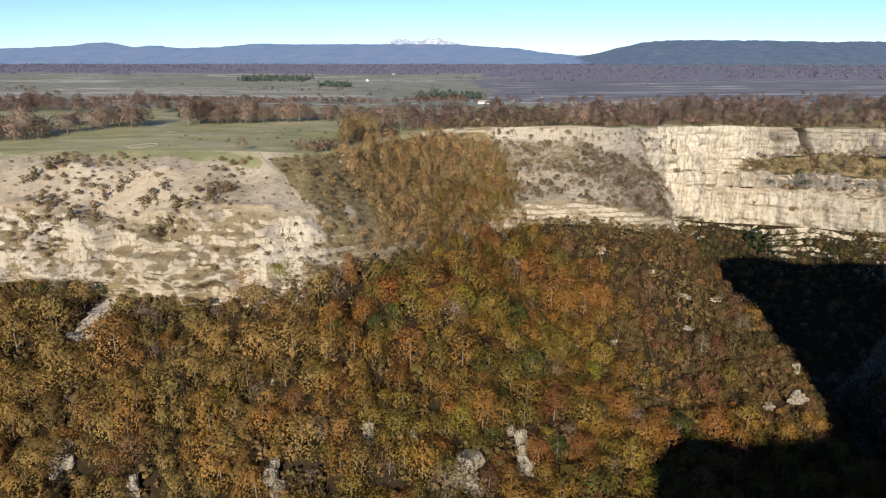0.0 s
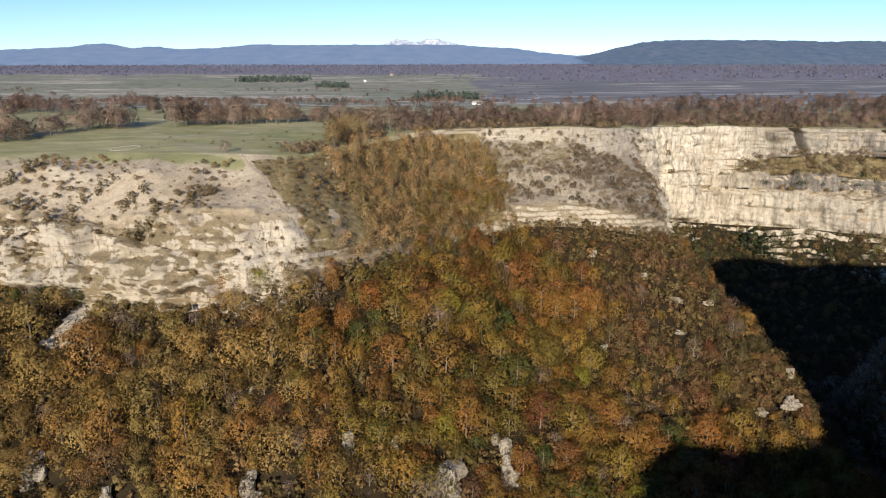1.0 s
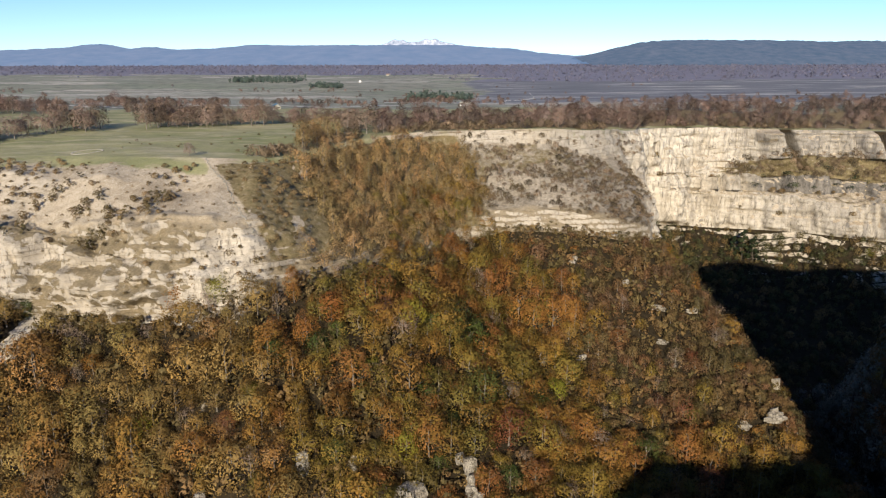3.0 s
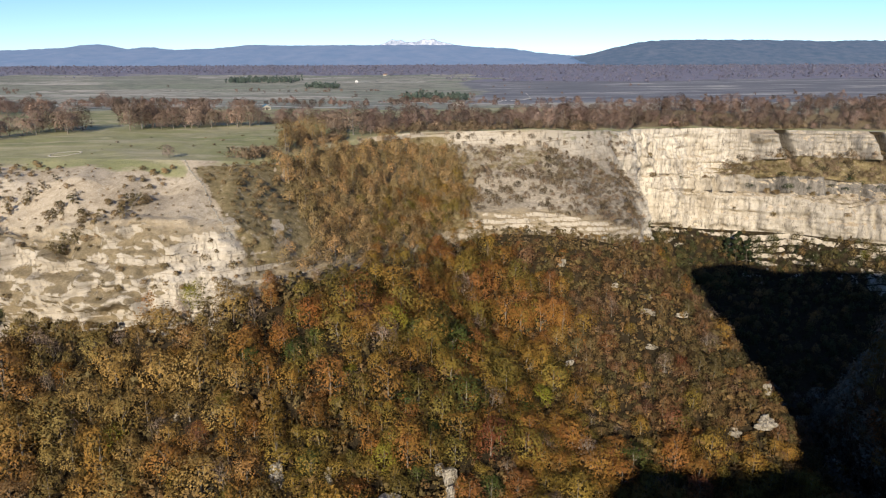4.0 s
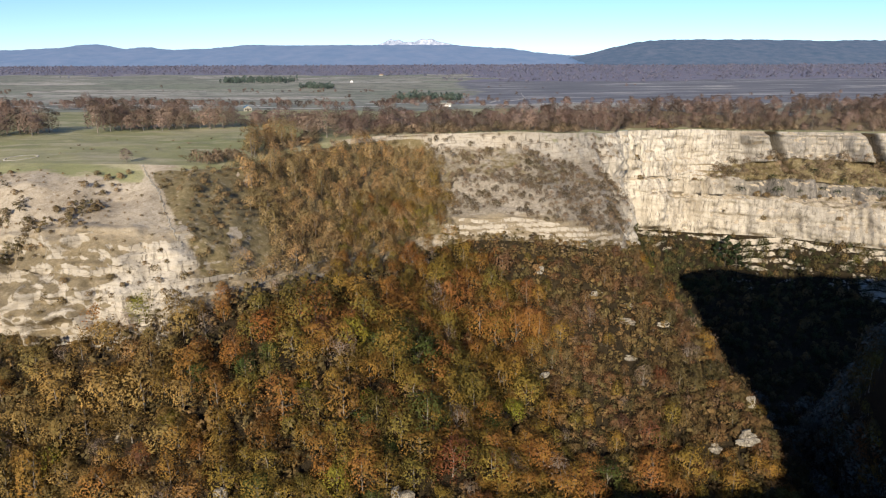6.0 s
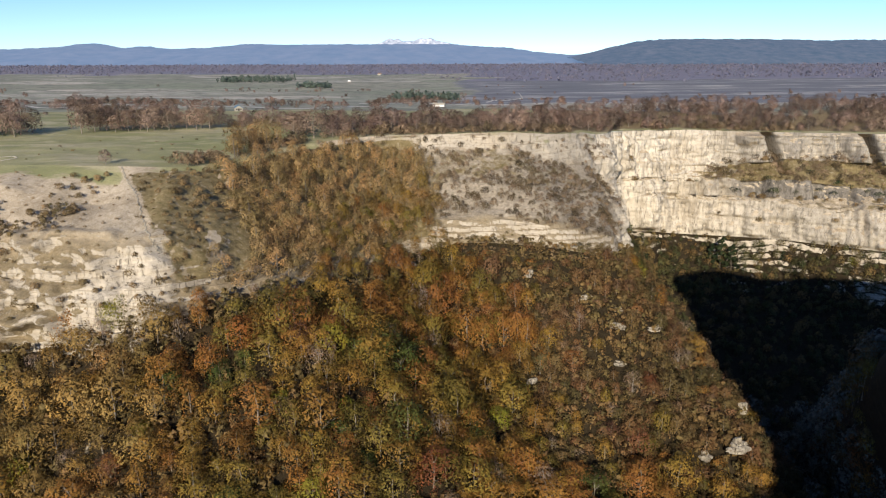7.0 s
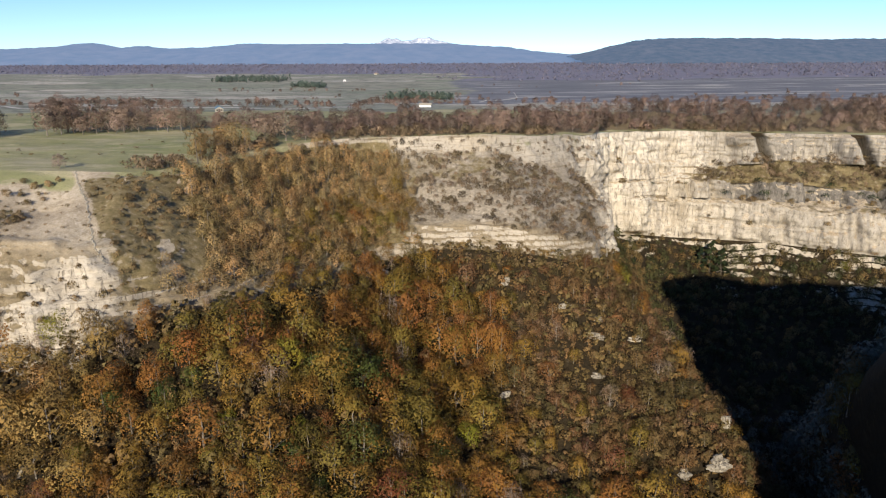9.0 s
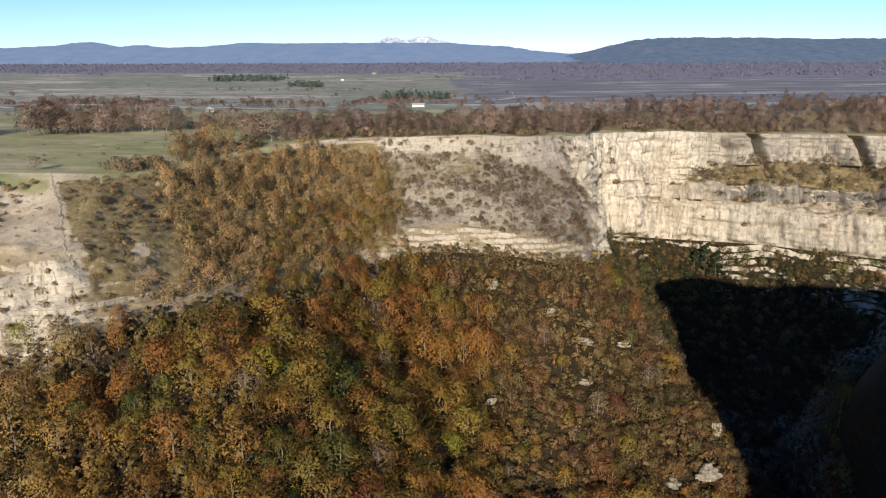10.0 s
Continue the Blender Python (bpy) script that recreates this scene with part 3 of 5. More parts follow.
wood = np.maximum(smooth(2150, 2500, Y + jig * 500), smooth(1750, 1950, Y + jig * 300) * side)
litter = smooth(3, 9, dist) * (1 - smooth(55, 90, dist)) * smooth(at["g"] - 10, at["i"], lu + jig * 60) * 0.8
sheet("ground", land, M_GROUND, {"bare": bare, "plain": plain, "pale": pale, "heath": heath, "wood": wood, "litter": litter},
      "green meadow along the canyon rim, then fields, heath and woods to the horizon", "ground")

nz = np.abs(normals_of(wall)[..., 2])
blotch = fbm(wall, 0.055, 4, 61)
soil = is_bluff * (1.25 - 0.85 * smooth(0.50, 0.66, wall_down) - 1.5 * np.exp(-((WX + 47) / 8.0) ** 4) * smooth(0.60, 0.66, wall_down) + 0.08 + 0.5 * blotch + 0.5 * fbm(wall * np.array([1, 1, 2.6]), 0.11, 4, 66) - 0.40 * knolls + 0.7 * (smooth(0.3, 0.8, nz) - 0.5) + 0.6 * fbm(wall * np.array([1, 1, 1.8]), 0.26, 3, 62)) \
    + is_gully * (0.75 * smooth(0.3, 0.7, nz) + 0.3 * blotch) * (1 - np.where(u < at["h"], 0.2, 0.5) * smooth(0.74, 0.82, wall_down)) + 0.12 * is_gully * smooth(at["h"], at["i"], u) * (1 - smooth(0.74, 0.8, wall_down)) + is_cliff * (0.85 * smooth(0.45, 0.8, nz) - 0.1)
stony = smooth(at["h"] + 4, at["i"] - 6, u) * (1 - smooth(at["kb"], at["l"], u))
soil = soil * (1 - stony) + stony * np.where(wall_down < 0.77, 0.12 + 0.38 * smooth(0.28, 0.36, wall_down + 0.12 * blotch) + 0.40 * fbm(wall, 0.12, 3, 69), 1.15 * smooth(0.25, 0.65, nz) + 0.22 + 0.4 * fbm(wall * np.array([1, 1, 3.0]), 0.1, 3, 68))
lines = (WZ + 0.05 * WX + 1.3 * fbm(wall, 0.05, 3, 64)) / 3.4
lines = lines - np.floor(lines)
lines = smooth(0.55, 0.66, lines) * (1 - smooth(0.80, 0.92, lines)) * smooth(-0.35, 0.05, fbm(wall * np.array([1, 1, 2.0]), 0.07, 3, 72))
under_heath = smooth(at["e"] + 2, at["e"] + 12, u) * (1 - smooth(at["g"], at["h"], u)) * smooth(0.68, 0.76, wall_down)
soil = soil * (1 - under_heath) + under_heath * (1.15 - 2.3 * lines + 0.5 * fbm(wall, 0.2, 3, 77))
# the scrubby gully begins at a straight line down the bluff
scrub_edge = at["e"] + np.interp(wall_down, [0, 0.3, 0.56, 0.7, 1], [-20, -10.5, 0, 4, 7])
block = smooth(-1, 4, u - scrub_edge) * (1 - (0.35 + 0.65 * lines) * smooth(0.70, 0.76, wall_down) * (1 - smooth(at["f"], at["g"], u))) * (1 - smooth(at["h"] + 6, at["i"] - 8, u))
scrub = block * (0.9 - 0.5 * smooth(0.78, 0.9, wall_down)) + smooth(at["h"] + 6, at["i"] - 8, u) * (1 - smooth(at["k"] + 5, at["kb"] + 8, u)) * (0.42 - 0.2 * smooth(0.45, 0.7, wall_down)) * smooth(0.27, 0.37, wall_down) * (1 - smooth(0.78, 0.85, wall_down))
scratches = smooth(0.22, 0.31, fbm(np.stack([u + WZ * 0.7, WZ * 0.6 - u * 0.2, u * 0], -1), 0.21, 3, 67)) * (1 - smooth(at["f"] - 8, at["f"] + 2, u))
scrub = scrub * (1 - 0.9 * scratches) * (1.1 + 0.45 * fbm(wall, 0.09, 3, 63))
shelf = smooth(at["n"], at["o"], u) * smooth(0.30, 0.36, wall_down) * (1 - smooth(0.53, 0.57, wall_down))
scrub += is_cliff * smooth(0.6, 0.9, nz) * 0.5 + shelf * (0.8 + 0.5 * blotch)
# Greyer, darker rock on the cliff's right part, strongest half way down.
grey_rock = is_cliff * smooth(at["n"] - 8, at["o"], u) * (0.95 + 0.6 * fbm(wall * np.array([1, 1, 0.4]), 0.05, 3, 65)) * (0.6 + 0.8 * smooth(0.3, 0.4, wall_down) - 0.95 * smooth(0.70, 0.76, wall_down))
scrub *= smooth(0.03, 0.12, wall_down)
turf = is_bluff * (1.0 - smooth(0.02, 0.30, wall_down + 0.1 * blotch)) * (1 - smooth(-4, 2, u - scrub_edge))
turf = np.maximum(turf, smooth(at["d"], at["e"], u) * (1 - smooth(at["g"], at["h"], u)) * (1 - smooth(0.04, 0.12, wall_down)))
turf = np.maximum(turf, 0.30 * smooth(at["g"], at["h"], u) * (1 - smooth(at["kb"], at["l"], u)) * (1 - smooth(0.10, 0.2, wall_down)))
sheet("cliff", wall, M_CLIFF, {"soil": soil, "scrub": scrub, "grey_rock": grey_rock, "turf": turf, "ledge_grass": np.clip(is_bluff * smooth(0.48, 0.64, wall_down) + is_gully * 0.8 * smooth(0.6, 0.75, wall_down), 0, 1), "talus": stony * (1 - smooth(0.74, 0.80, wall_down)) * smooth(0.29, 0.37, wall_down + 0.12 * blotch), "flute": np.clip(is_cliff * 0.85 + 0.15 + is_bluff * 0.8 * np.exp(-((WX + 47) / 8.0) ** 4) * smooth(0.60, 0.66, wall_down), 0, 1)}, "cream limestone cliff and stony bluff below the plateau", "cliff")
snz = np.abs(normals_of(slope)[..., 2])
rock = smooth(0.1, 0.5, fbm(slope, 0.02, 4, 71)) * 0.35 + (1 - smooth(2, 16, srow)) * 0.3 + bench_rock * (0.55 * (1 - smooth(0.45, 0.8, snz)) + 0.8 * fbm(slope * np.array([1, 1, 1.5]), 0.05, 4, 73)) * (1 - smooth(50, 80, srow))


def off_scar(x, y):
    """Distance in plan from the bare strip of scree that slants down the slope."""
    ax, ay, bx, by = -100.0, 208.0, -105.0, 192.0
    k = np.clip(((x - ax) * (bx - ax) + (y - ay) * (by - ay)) / ((bx - ax) ** 2 + (by - ay) ** 2), 0, 1)
    return np.hypot(x - ax - k * (bx - ax), y - ay - k * (by - ay))


rock = np.maximum(rock, 0.75 * (1 - smooth(2.0, 6.0, off_scar(slope[..., 0], slope[..., 1]) + 3.0 * fbm(slope, 0.16, 3, 76))))
sheet("canyon_slope", slope, M_SLOPE, {"rock": rock}, "steep leaf-strewn canyon slope under autumn trees", "slope")


# ---- far hills ----
def hill(name, ridge, y, depth, material, label, seed, foot=-30):
    """A range: ridge heights over x, falling away to both sides, with spurs."""
    xs = np.linspace(ridge[0][0], ridge[-1][0], 420)
    tops = np.interp(xs, [r[0] for r in ridge], [r[1] for r in ridge])
    soft = np.convolve(np.pad(tops, 3, "edge"), np.ones(7) / 7, "valid")
    t = np.linspace(-1, 1, 41)
    g = np.zeros((41, len(xs), 3))
    g[..., 0] = xs[None]
    g[..., 1] = y + t[:, None] * depth
    prof = np.clip(1 - np.abs(t), 0, 1) ** 0.8
    g[..., 2] = foot + (soft[None] - foot) * prof[:, None]
    n = fbm(g * np.array([1, 1, 0]), 0.006, 5, seed)
    g[..., 2] += n * 9 * np.sin(np.pi * np.clip(prof, 0, 1))[:, None] + fbm(g, 0.03, 3, seed + 5) * 4.0 * prof[:, None]
    rows, count = g.shape[:2]
    idx = np.arange(rows * count).reshape(rows, count)
    quads = np.stack([idx[:-1, :-1], idx[:-1, 1:], idx[1:, 1:], idx[1:, :-1]], -1).reshape(-1, 4)
    tagged(new(name, mesh_of(name, g.reshape(-1, 3), quads, material, smooth_faces=True)), label, "mountain", kind="structure")


HAZE_GLOW = (0.31, 0.49, 0.82)
M_RANGE = make_far("far_range", (0.035, 0.04, 0.05), (0.09, 0.08, 0.085), HAZE_GLOW, 0.38)
M_PEAK = make_far("far_peak", (0.10, 0.10, 0.11), (0.55, 0.54, 0.52), HAZE_GLOW, 0.38, 0.035)
M_MESA = make_far("far_mesa", (0.014, 0.024, 0.026), (0.075, 0.07, 0.07), HAZE_GLOW, 0.20, 0.02)
RIDGE = [(-3400, 50), (-2900, 62), (-2600, 72), (-2300, 82), (-2180, 104), (-2060, 104), (-1900, 76), (-1780, 88), (-1640, 72), (-1400, 76),
         (-1130, 98), (-960, 92), (-600, 96), (-400, 92), (-250, 94), (100, 92), (300, 76), (430, 72), (600, 48), (800, 28), (1300, 20)]
hill("mountain_range", RIDGE, 4560, 700, M_RANGE, "low haze-blue wooded mountain range along the horizon", 81)
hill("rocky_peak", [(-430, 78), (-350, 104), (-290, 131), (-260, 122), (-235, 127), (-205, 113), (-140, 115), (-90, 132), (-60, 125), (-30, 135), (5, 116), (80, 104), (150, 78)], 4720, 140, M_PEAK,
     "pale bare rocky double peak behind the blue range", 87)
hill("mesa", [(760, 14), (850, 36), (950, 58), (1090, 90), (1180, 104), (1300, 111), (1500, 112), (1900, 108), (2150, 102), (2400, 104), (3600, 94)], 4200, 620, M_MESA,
     "long flat-topped wooded ridge, dark blue with haze", 93)

# ---- trees and bushes ----
def tube(points, radii, sides=5):
    """A tapered limb along points."""
    verts, faces = [], []
    for p, r in zip(points, radii):
        for s in range(sides):
            a = 2 * math.pi * s / sides
            verts.append((p[0] + r * math.cos(a), p[1] + r * math.sin(a), p[2]))
    for i in range(len(points) - 1):
        for s in range(sides):
            t = (s + 1) % sides
            faces.append((i * sides + s, i * sides + t, (i + 1) * sides + t, (i + 1) * sides + s))
    return verts, faces


def wood_of(rng, height, spread, limbs, bole=0.32, sides=5):
    """Trunk and limbs as one mesh's arrays."""
    verts, faces = [], []

    def put(pts, rad, n):
        v, f = tube(pts, rad, n)
        faces.extend(tuple(a + len(verts) for a in q) for q in f)
        verts.extend(v)

    r0 = height * 0.018 + 0.03
    bend = rng.normal(0, 0.03, (5, 2)) * height
    spine = [(bend[i, 0] * i / 4, bend[i, 1] * i / 4, height * (-0.06 + 0.96 * i / 4)) for i in range(5)]
    put(spine, [r0 * 1.35, r0, r0 * 0.75, r0 * 0.45, r0 * 0.15], sides)
    for b in range(limbs):
        k = rng.uniform(bole, 0.82)
        i = int(k * 4)
        base = spine[max(1, min(3, i))]
        a, reach = rng.uniform(0, 2 * math.pi), spread * rng.uniform(0.6, 1.0) * (1.1 - k * 0.6)
        rise = height * rng.uniform(0.12, 0.3)
        end = (base[0] + math.cos(a) * reach, base[1] + math.sin(a) * reach, min(base[2] + rise, height * 0.97))
        half = (base[0] + math.cos(a) * reach * 0.45, base[1] + math.sin(a) * reach * 0.45, base[2] + rise * 0.62)
        put([base, half, end], [r0 * 0.45, r0 * 0.28, r0 * 0.08], 3)
    return np.array(verts), np.array(faces), None


def crown_of(rng, height, spread, low, lobes, leaves, size, twiggy=0.0, pointed=0.0):
    """Leaf clumps, each a small triangle, on uneven lobes round the limbs."""
    centre, radius = [], []
    for b in range(lobes):
        h = low + (1 - low) * (b + 0.5) / lobes
        wide = spread * (1 - pointed * (h - low) / (1 - low)) * math.sqrt(max(0.15, 1 - ((h - (low + 0.38 * (1 - low))) / (1.02 - low)) ** 2 * 1.2))
        a, d = b * 2.4 + rng.uniform(-0.5, 0.5), wide * rng.uniform(0.2, 0.92)
        centre.append((math.cos(a) * d, math.sin(a) * d, height * h * 0.93))
        radius.append(spread * rng.uniform(0.24, 0.46) * (1 - 0.5 * pointed * (h - low) / (1 - low)))
    centre, radius = np.array(centre), np.array(radius)
    pick = rng.choice(lobes, leaves, p=radius ** 2 / (radius ** 2).sum())
    d = rng.normal(size=(leaves, 3))
    d /= np.linalg.norm(d, axis=1, keepdims=True)
    d[:, 2] = np.where(d[:, 2] < -0.35, -d[:, 2], d[:, 2])
    c = centre[pick] + d * (radius[pick] * rng.uniform(0.72, 1.06, leaves))[:, None] * np.array([1, 1, 0.85])
    n = d + rng.normal(0, 0.3, (leaves, 3))
    n /= np.linalg.norm(n, axis=1, keepdims=True)
    side = np.cross(n, rng.normal(size=(leaves, 3)))
    side /= np.linalg.norm(side, axis=1, keepdims=True)
    up = np.cross(n, side)
    s = size * rng.uniform(0.55, 1.3, leaves)[:, None]
    thin = np.where(rng.uniform(size=leaves) < twiggy, 0.22, 0.8)[:, None]
    long = np.where(thin < 0.5, 1.9, 1.0)
    v = np.stack([c + side * s * long - up * s * thin * 0.6, c + up * s * thin, c - side * s * long - up * s * thin * 0.6], 1).reshape(-1, 3)
    face = d * 0.55 + n * 0.12 + (c - np.array([0, 0, height * (low + 0.4 * (1 - low))])) / spread * 0.85
    face /= np.linalg.norm(face, axis=1, keepdims=True)
    return v, np.arange(leaves * 3).reshape(-1, 3), np.repeat(face, 3, axis=0)


def dome_of(rng, height, spread, low, leaves, size, twiggy=0.0):
    """A broad crown: one uneven dome of fine leaf sprays, with hollows, ragged edges and some leaves inside."""
    d = rng.normal(size=(leaves, 3))
    d /= np.linalg.norm(d, axis=1, keepdims=True)
    d[:, 2] = np.where(d[:, 2] < -0.6, -d[:, 2], d[:, 2])
    shift = rng.uniform(0, 90, 3)
    bulge = 1 + 0.34 * value_noise(d * 1.5 + shift, 7) + 0.20 * value_noise(d * 3.6 + shift, 8)
    inner = np.where(rng.uniform(size=leaves) < 0.22, rng.uniform(0.55, 0.85, leaves), rng.uniform(0.90, 1.08, leaves))
    half = height * (1 - low) * 0.52
    mid = np.array([0, 0, height * low + half * 0.9])
    c = mid + d * (bulge * inner)[:, None] * np.array([spread, spread, half])
    n = d + rng.normal(0, 0.45, (leaves, 3))
    n /= np.linalg.norm(n, axis=1, keepdims=True)
    side = np.cross(n, rng.normal(size=(leaves, 3)))
    side /= np.linalg.norm(side, axis=1, keepdims=True)
    up = np.cross(n, side)
    s = size * rng.uniform(0.6, 1.35, leaves)[:, None]
    thin = np.where(rng.uniform(size=leaves) < twiggy, 0.16, 0.72)[:, None]
    long = np.where(thin < 0.5, 2.2, 1.0)
    v = np.stack([c + side * s * long - up * s * thin * 0.6, c + up * s * thin, c - side * s * long - up * s * thin * 0.6], 1).reshape(-1, 3)
    rough = np.stack([value_noise(d * 3.0 + shift + k * 31, 9 + k) for k in range(3)], 1)
    face = d + 0.55 * rough + n * 0.22
    face /= np.linalg.norm(face, axis=1, keepdims=True)
    return v, np.arange(leaves * 3).reshape(-1, 3), np.repeat(face, 3, axis=0)


class Kind:
    """Some shapes of one kind of tree, from which things are copied and woods are joined."""

    def __init__(self, name, leaf, leaf_many, seed, shapes, height, spread, low, lobes, leaves, size, twiggy=0.0, pointed=0.0, limbs=6, sides=5, bark=None, dome=False):
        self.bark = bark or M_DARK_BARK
        self.name, self.leaf, self.leaf_many, self.shapes = name, leaf, leaf_many, []
        for s in range(shapes):
            rng = np.random.default_rng(seed + s)
            h, w = height * rng.uniform(0.85, 1.15), spread * rng.uniform(0.85, 1.15)
            wood = wood_of(rng, h, w, limbs, low * 0.8, sides)
            crown = dome_of(rng, h, w, low, leaves, size, twiggy) if dome else crown_of(rng, h, w, low, lobes, leaves, size, twiggy, pointed)
            self.shapes.append((wood, crown))
        self.made = {}

    def thing(self, s, m, label, category, group, name):
        """A tree as a thing: an empty at its foot, trunk and crown."""
        if s not in self.made:
            top = new(name)
            top.empty_display_size = 0.5
            wood, crown = self.shapes[s]
            for part_name, (v, f, lean), mat in (("trunk", wood, self.bark), ("crown", crown, self.leaf)):
                ob = new(part_name, mesh_of(part_name, v, f, mat, smooth_faces=True, lean=lean))
                ob.parent = top
            tagged(top, label, category, group)
            top.matrix_basis = m
            self.made[s] = (top, tuple(top.children))
            return top
        first, parts = self.made[s]
        top = first.copy()
        scene.collection.objects.link(top)
        for o in parts:
            twin = o.copy()
            scene.collection.objects.link(twin)
            twin.parent = top
        top.matrix_basis = m
        return tagged(top, label, category, group)

    def many(self, name, places, label, category, seed):
        """Many trees joined into one woodland: boughs and leaves."""
        rng = np.random.default_rng(seed)
        for which, mat in ((0, self.bark), (1, self.leaf_many)):
            vs, fs, ts, ns, base = [], [], [], [], 0
            r2 = np.random.default_rng(seed + 1)
            for x, y, z, k in places:
                v, f, lean = self.shapes[int(r2.integers(len(self.shapes)))][which]
                a, tint = r2.uniform(0, 6.283), r2.uniform()
                c, s = math.cos(a) * k, math.sin(a) * k
                kz = k * r2.uniform(0.8, 1.3)
                vs.append(np.stack([v[:, 0] * c - v[:, 1] * s + x, v[:, 0] * s + v[:, 1] * c + y, v[:, 2] * kz + z], 1))
                if which:
                    ca, sa = math.cos(a), math.sin(a)
                    ns.append(np.stack([lean[:, 0] * ca - lean[:, 1] * sa, lean[:, 0] * sa + lean[:, 1] * ca, lean[:, 2]], 1))
                fs.append(f + base)
                ts.append(np.full(len(v), tint))
                base += len(v)
            if not vs:
                return
            me = mesh_of(name, np.concatenate(vs), np.concatenate(fs), mat, np.concatenate(ts), True, np.concatenate(ns) if which else None)
            if which == 0:
                top = tagged(new(name), label, category, kind="stuff")
                top.empty_display_size = 2
            ob = new("boughs" if which == 0 else "leaves", me)
            ob.parent = top
            tagged(ob, kind="stuff")


def scatter(grid, weight, spacing, seed, limit=100000):
    """Places on a sheet, no two nearer than spacing, thicker where weight is larger."""
    rng = np.random.default_rng(seed)
    a, b, c, d = grid[:-1, :-1], grid[:-1, 1:], grid[1:, 1:], grid[1:, :-1]
    area = np.linalg.norm(np.cross(c - a, d - b), axis=2) / 2
    w = (area * (weight[:-1, :-1] + weight[1:, 1:]) / 2).ravel()
    total = w.sum()
    if total <= 0:
        return np.zeros((0, 3))
    tries = min(int(total / (spacing ** 2) * 4) + 1, 60000)
    pick = rng.choice(len(w), tries, p=w / total)
    i, j = np.unravel_index(pick, area.shape)
    s, t = rng.uniform(size=(2, tries, 1))
    p = a[i, j] * (1 - s) * (1 - t) + b[i, j] * s * (1 - t) + c[i, j] * s * t + d[i, j] * (1 - s) * t
    used, kept = {}, []
    for q in p:
        cx, cy = int(q[0] // spacing), int(q[1] // spacing)
        if any((q[0] - o[0]) ** 2 + (q[1] - o[1]) ** 2 + (q[2] - o[2]) ** 2 < spacing ** 2
               for ax in (-1, 0, 1) for ay in (-1, 0, 1) for o in used.get((cx + ax, cy + ay), ())):
            continue
        used.setdefault((cx, cy), []).append(q)
        kept.append(q)
        if len(kept) >= limit:
            break
    return np.array(kept)


def plant(kind, places, name, label, category, group, seed, sizes=(0.8, 1.2), flat=1.0):
    rng = np.random.default_rng(seed)
    for q in places:
        k = rng.uniform(*sizes)
        m = pose(*q, 0, 0, rng.uniform(0, 360)) @ Matrix.Diagonal((k, k, k * flat * rng.uniform(0.88, 1.12), 1))
        kind.thing(int(rng.integers(len(kind.shapes))), m, label, category, group, name)


def sized(places, lo, hi, seed):
    rng = np.random.default_rng(seed)
    return [(*q, rng.uniform(lo, hi)) for q in places]


BROADLEAF = Kind("broadleaf", M_WOODS, M_WOODS_MANY, 100, 10, 7.2, 3.6, 0.0, 0, 1320, 0.215, 0.35, limbs=6, sides=3, bark=M_BARK, dome=True)
OCHRE = Kind("ochre_broadleaf", M_WOODS, M_OCHRE_MANY, 110, 10, 6.9, 3.6, 0.0, 0, 1320, 0.215, 0.35, limbs=6, sides=3, bark=M_BARK, dome=True)
SPUR = Kind("spur_broadleaf", M_SPUR, M_SPUR_MANY, 120, 8, 5.6, 2.8, 0.0, 0, 760, 0.235, 0.4, limbs=6, sides=3, bark=M_BARK, dome=True)
BARE = Kind("bare_tree", M_BARE, M_BARE_MANY, 130, 5, 7.0, 3.0, 0.10, 0, 620, 0.21, 0.92, limbs=16, sides=3, bark=M_BARK, dome=True)
OUTLYING = Kind("outlying", M_WOODS, M_WOODS_MANY, 150, 3, 8.0, 4.4, 0.05, 8, 60, 1.35, 0.1, limbs=2, sides=3)
RIM_TREE = Kind("rim_tree", M_BROWN, M_BROWN_MANY, 200, 8, 8.6, 4.5, 0.02, 0, 1000, 0.31, 0.35, limbs=7, sides=4, bark=M_BARK, dome=True)
MID_TREE = Kind("mid_tree", M_BROWN, M_BROWN_MANY, 220, 5, 8.0, 4.4, 0.10, 0, 130, 0.85, 0.1, limbs=0, sides=3, bark=M_BARK, dome=True)
BENCH_TREE = Kind("bench_tree", M_WOODS, M_BENCH_MANY, 250, 4, 6.0, 2.8, 0.0, 0, 210, 0.46, 0.3, limbs=2, sides=3, dome=True)
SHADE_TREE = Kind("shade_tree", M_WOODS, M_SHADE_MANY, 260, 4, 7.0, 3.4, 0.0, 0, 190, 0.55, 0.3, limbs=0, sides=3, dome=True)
THICKET = Kind("thicket", M_SCRUB, M_SCRUB_MANY, 300, 6, 4.5, 2.2, 0.08, 8, 330, 0.27, 0.5, limbs=4, sides=3)
BUSH = Kind("bush", M_SCRUB, M_SCRUB_MANY, 400, 6, 1.9, 1.4, 0.05, 6, 230, 0.19, 0.25, limbs=2, sides=3)
OLIVE_BUSH = Kind("olive_bush", M_SCRUB, M_OLIVE_MANY, 430, 6, 1.9, 1.5, 0.0, 0, 110, 0.27, 0.25, limbs=0, sides=3, dome=True)
GULLY_TREE = Kind("gully_tree", M_SCRUB, M_GULLY_MANY, 440, 6, 6.8, 2.6, 0.0, 0, 720, 0.21, 0.45, limbs=7, sides=3, bark=M_BARK, dome=True)
BRUSH = Kind("brush", M_OLIVE, M_SCRUB_MANY, 450, 6, 2.0, 1.35, 0.0, 0, 260, 0.20, 0.3, limbs=4, sides=3, dome=True)
